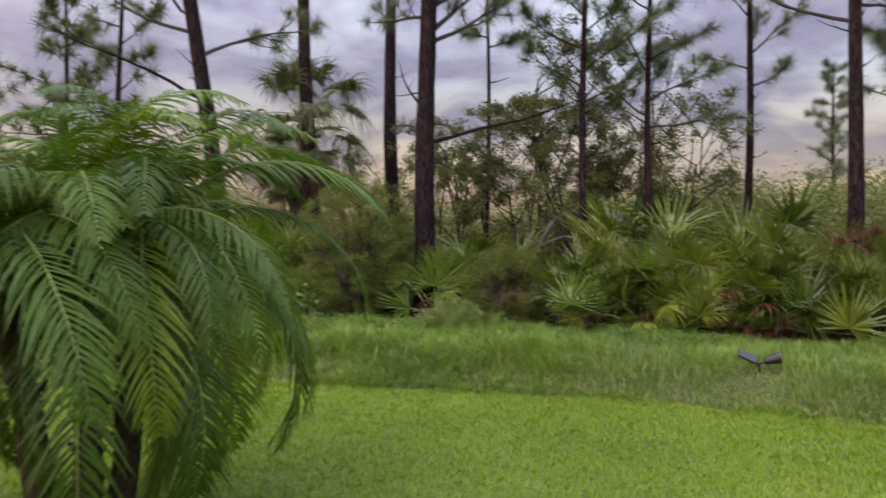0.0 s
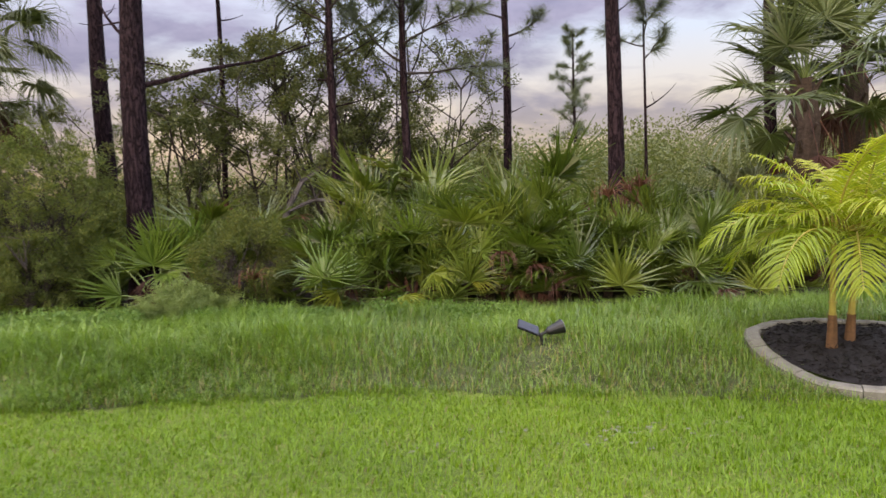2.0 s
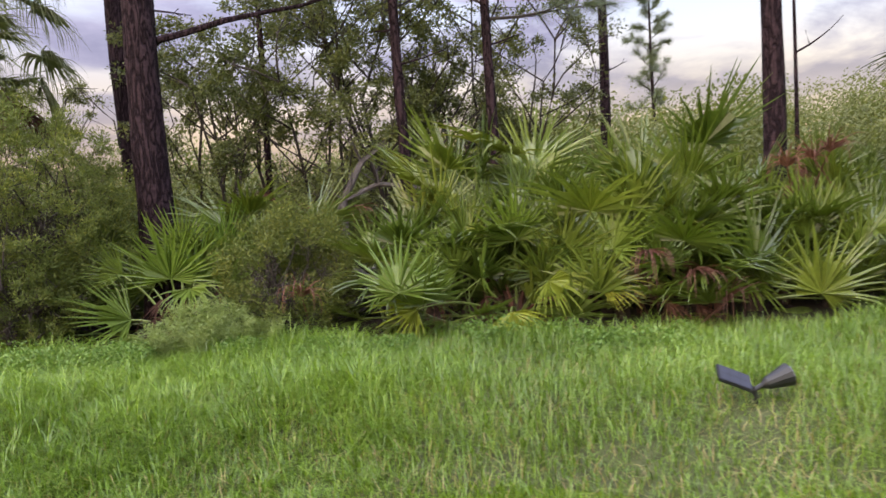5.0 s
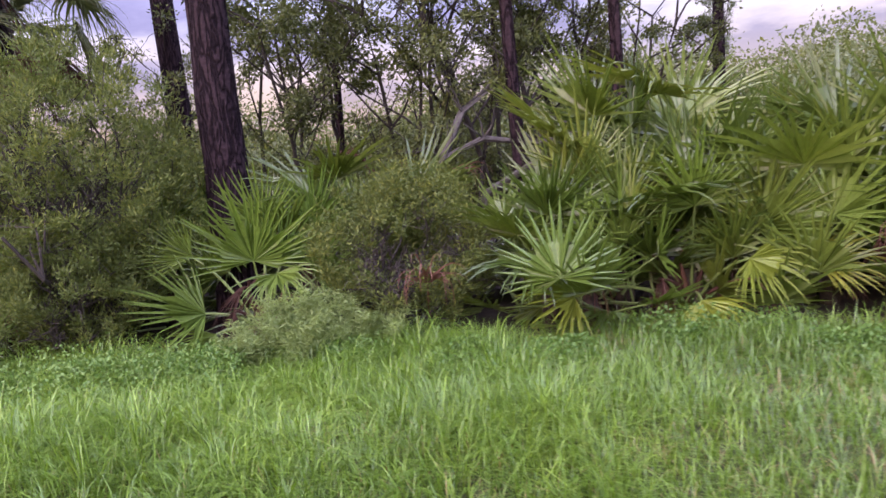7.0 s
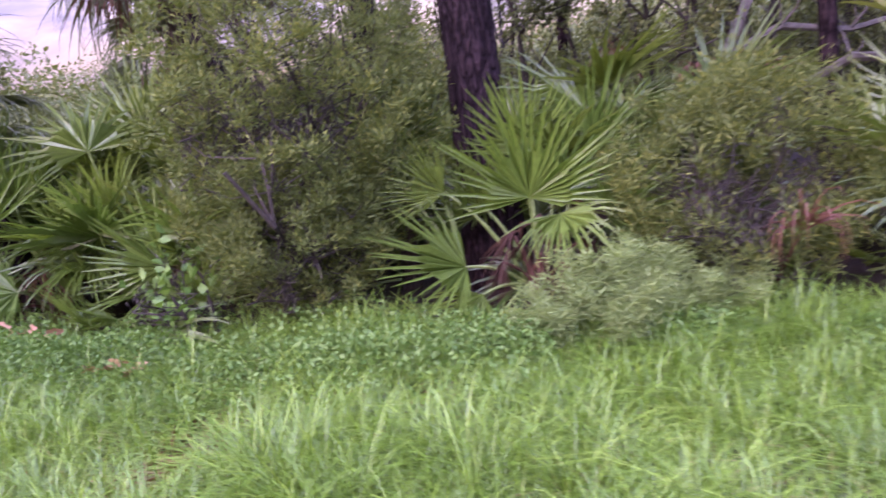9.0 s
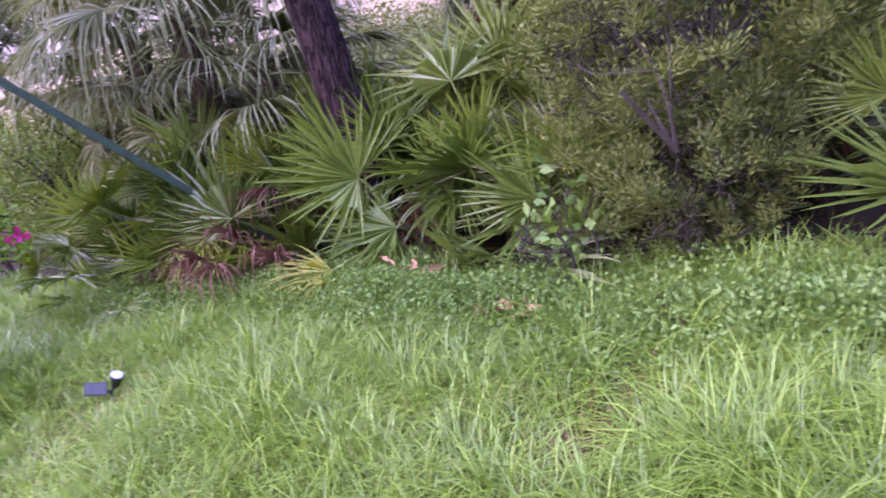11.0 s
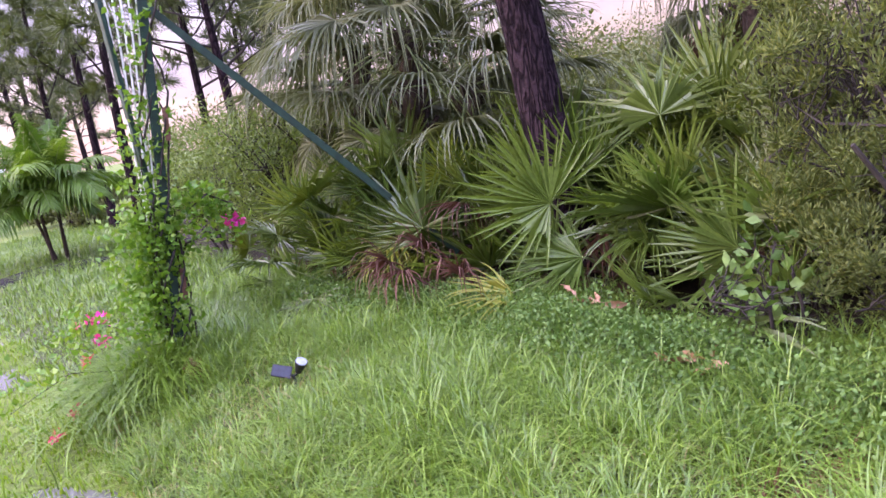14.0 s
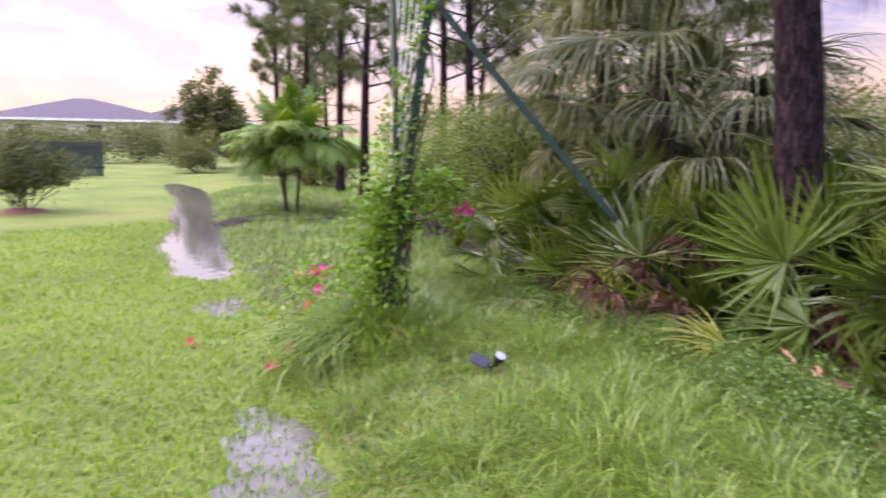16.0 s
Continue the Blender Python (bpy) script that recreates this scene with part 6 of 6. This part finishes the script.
bp = bank_points(95000, -6.5, 7.2)
v, f = blades(bp, 0.185 * bank_tall(bp), 0.0060, nr, 0.85, 2)
stuff("bank_grass", v, f, M_BANK, "long unmown green grass on the bank", "grass")
cc = bank_points(1700, -6.5, 1.2)         # tussocks: blades arch out of common crowns
ci = nr.integers(0, len(cc), 42000)
az = nr.uniform(0, 2 * np.pi, 42000)
bp = cc[ci] + np.stack([np.cos(az), np.sin(az)], 1) * np.abs(nr.normal(0, 0.045, 42000))[:, None]
v, f = blades(bp, 0.215 * bank_tall(bp) * (0.7 + 0.6 * nr.uniform(0, 1, len(cc))[ci]), 0.0058, nr, 1.15, 3, az=az + nr.normal(0, 0.5, 42000))
stuff("bank_grass", v, f, M_BANK, "long arching grass blades on the bank", "grass")
bp = bank_points(16000, 7, 13)
v, f = blades(bp, 0.19 * bank_tall(bp), 0.011, nr, 0.85, 2)
stuff("bank_grass", v, f, M_BANK, "long grass on the bank beyond the ring bed", "grass")
bp = bank_points(28000, -20, -6)
v, f = blades(bp, 0.16 * bank_tall(bp), 0.012, nr, 0.85, 2)
stuff("bank_grass", v, f, M_BANK, "grass on the pond's bank", "grass")
bp = bank_points(12000, -6.5, 7.2)
v, f = blades(bp, 0.13, 0.005, nr, 1.1, 3)
stuff("straw", v, f, M_STRAW, "dry straw-coloured blades among the bank grass", "grass")

# pale bare sand where the lawn is worn
M_SAND = rough_material("pale_sand", [(0.3, (0.13, 0.13, 0.09)), (0.7, (0.24, 0.24, 0.18))], 12, 0.95, 0.5, fine=90)
for k, (px, py, r) in enumerate(SAND):
    bb = Build()
    rim = [Vector((math.cos(a) * r * (1 + 0.35 * math.sin(3 * a + k)), math.sin(a) * r * 0.7 * (1 + 0.3 * math.cos(4 * a + k)), 0)) for a in np.linspace(0, 6.283, 15)[:-1]]
    bb.face([p + Vector((0, 0, hz(px + p.x, py + p.y) - hz(px, py) + 0.008)) for p in rim])
    ob = new("sand_patch", bb.mesh("sand_patch", [M_SAND]))
    ob.matrix_basis = pose(px, py, hz(px, py))
    tagged(ob, "pale sandy bare patch in the mown lawn", "sand", "sand patches")

# grey dead limbs in the scrub
rd = random.Random(5)
for k, pts in enumerate(([(1.25, 11.9, 0.5), (1.5, 11.8, 1.35), (1.9, 11.85, 1.5), (2.4, 11.9, 1.42), (2.9, 11.9, 1.5)], [(1.5, 11.8, 1.35), (1.75, 11.95, 1.75), (2.1, 12.0, 2.0)], [(1.9, 11.9, 1.0), (2.3, 11.7, 1.25), (2.7, 11.6, 1.2)])):
    bb = Build()
    path = [Vector(p) for p in pts]
    bb.tube(path, [0.04 - 0.006 * q for q in range(len(path))], 7, 0, 0.3, rd)
    for q in range(1, len(path)):
        for _ in range(3):
            e = path[q] + Vector((rd.uniform(-0.3, 0.3), rd.uniform(-0.2, 0.2), rd.uniform(0.05, 0.35)))
            bb.tube([path[q], path[q].lerp(e, 0.5) + Vector((0.03, 0, -0.02)), e], [0.012, 0.008, 0.004], 5)
    o = Vector((pts[0][0], pts[0][1], hz(pts[0][0], pts[0][1])))
    bb.tube([o - Vector((0, 0, 0.05)), path[0]], [0.045, 0.04], 7)
    bb.v = [p - o for p in bb.v]
    ob = new("dead_limb", bb.mesh("dead_limb", [M_GREYWOOD]))
    ob.matrix_basis = Matrix.Translation(o)
    tagged(ob, "bare grey dead limb leaning in the scrub", "branch", "dead limbs")

# low weeds along the scrub's edge
n = 60000
x = nr.uniform(-5.5, 3.5, n)
band = nr.uniform(-1, 1, n) * nr.uniform(0, 1, n)
y = verge(x) - 0.2 + 0.6 * band
dens = wobble(x * 2.2, y * 2.0) + np.where(x < -0.2, 0.75, -0.1)
k = dens > 0
x, y = x[k], y[k]
c = np.stack([x, y, height(x, y) + nr.uniform(0.02, 0.24, len(x)) * (0.6 + 0.4 * np.clip(dens[k], 0, 1))], 1)
v, f = leaves_at(c, nr.normal(size=(len(x), 3)) + np.array([0, 0, 0.5]), 0.027, 0.017, nr)
stuff("weeds", v, f, M_WEED, "low small-leaved weeds at the scrub's edge", "weeds")
# tussock round the post's foot
n = 2600
a, q = nr.uniform(0, 6.28, n), np.abs(nr.normal(0, 0.28, n))
v, f = blades(np.stack([PX - 0.05 + np.cos(a) * q, PY - 0.15 + np.sin(a) * q], 1), 0.34, 0.008, nr, 1.3, 4)
stuff("tussock_grass", v, f, M_BANK, "overgrown dark tussock round the post's foot", "grass")

# brown soil with dry needles in the worn places of the bank
M_SOIL = rough_material("brown_soil", [(0.3, (0.035, 0.022, 0.016)), (0.55, (0.10, 0.065, 0.045)), (0.8, (0.22, 0.17, 0.12))], 14, 0.95, 0.8, fine=90)
M_NEEDLE_DRY = leaf_material("dry_needle", (0.10, 0.045, 0.025), (0.20, 0.10, 0.05), (0.33, 0.22, 0.12), 0.7, 0.15)
for k, (px, py, r, lost) in enumerate(BARE[:6]):
    bb = Build()
    rings = []
    for q in (0.0, 0.5, 1.0):
        rings.append([Vector((math.cos(a) * r * q * (1.15 + 0.3 * math.sin(3 * a + k)), math.sin(a) * r * q * (1.15 + 0.3 * math.cos(2 * a + 2 * k)), 0)) for a in np.linspace(0, 2 * math.pi, 17)[:-1]])
    rings = [[p + Vector((0, 0, hz(px + p.x, py + p.y) - hz(px, py) + 0.016 - 0.010 * (i == 2))) for p in row] for i, row in enumerate(rings)]
    for lo, hi in zip(rings, rings[1:]):
        for j in range(16):
            bb.face([lo[j], hi[j], hi[(j + 1) % 16], lo[(j + 1) % 16]])
    ob = new("soil_patch", bb.mesh("soil_patch", [M_SOIL], True))
    ob.matrix_basis = pose(px, py, hz(px, py))
    tagged(ob, "bare brown soil patch strewn with dry needles", "soil", "soil patches")
n = 1500
which = nr.integers(0, 6, n)
spot = np.array(BARE)[which]
x, y = spot[:, 0] + nr.normal(0, 0.7, n) * spot[:, 2], spot[:, 1] + nr.normal(0, 0.7, n) * spot[:, 2]
c = np.stack([x, y, height(x, y) + nr.uniform(0.018, 0.035, n)], 1)
v, f = leaves_at(c, nr.normal(size=(n, 3)) * np.array([1, 1, 0.15]), 0.13, 0.004, nr)
stuff("dry_needles", v, f, M_NEEDLE_DRY, "reddish dry pine needles on the bare soil", "litter")
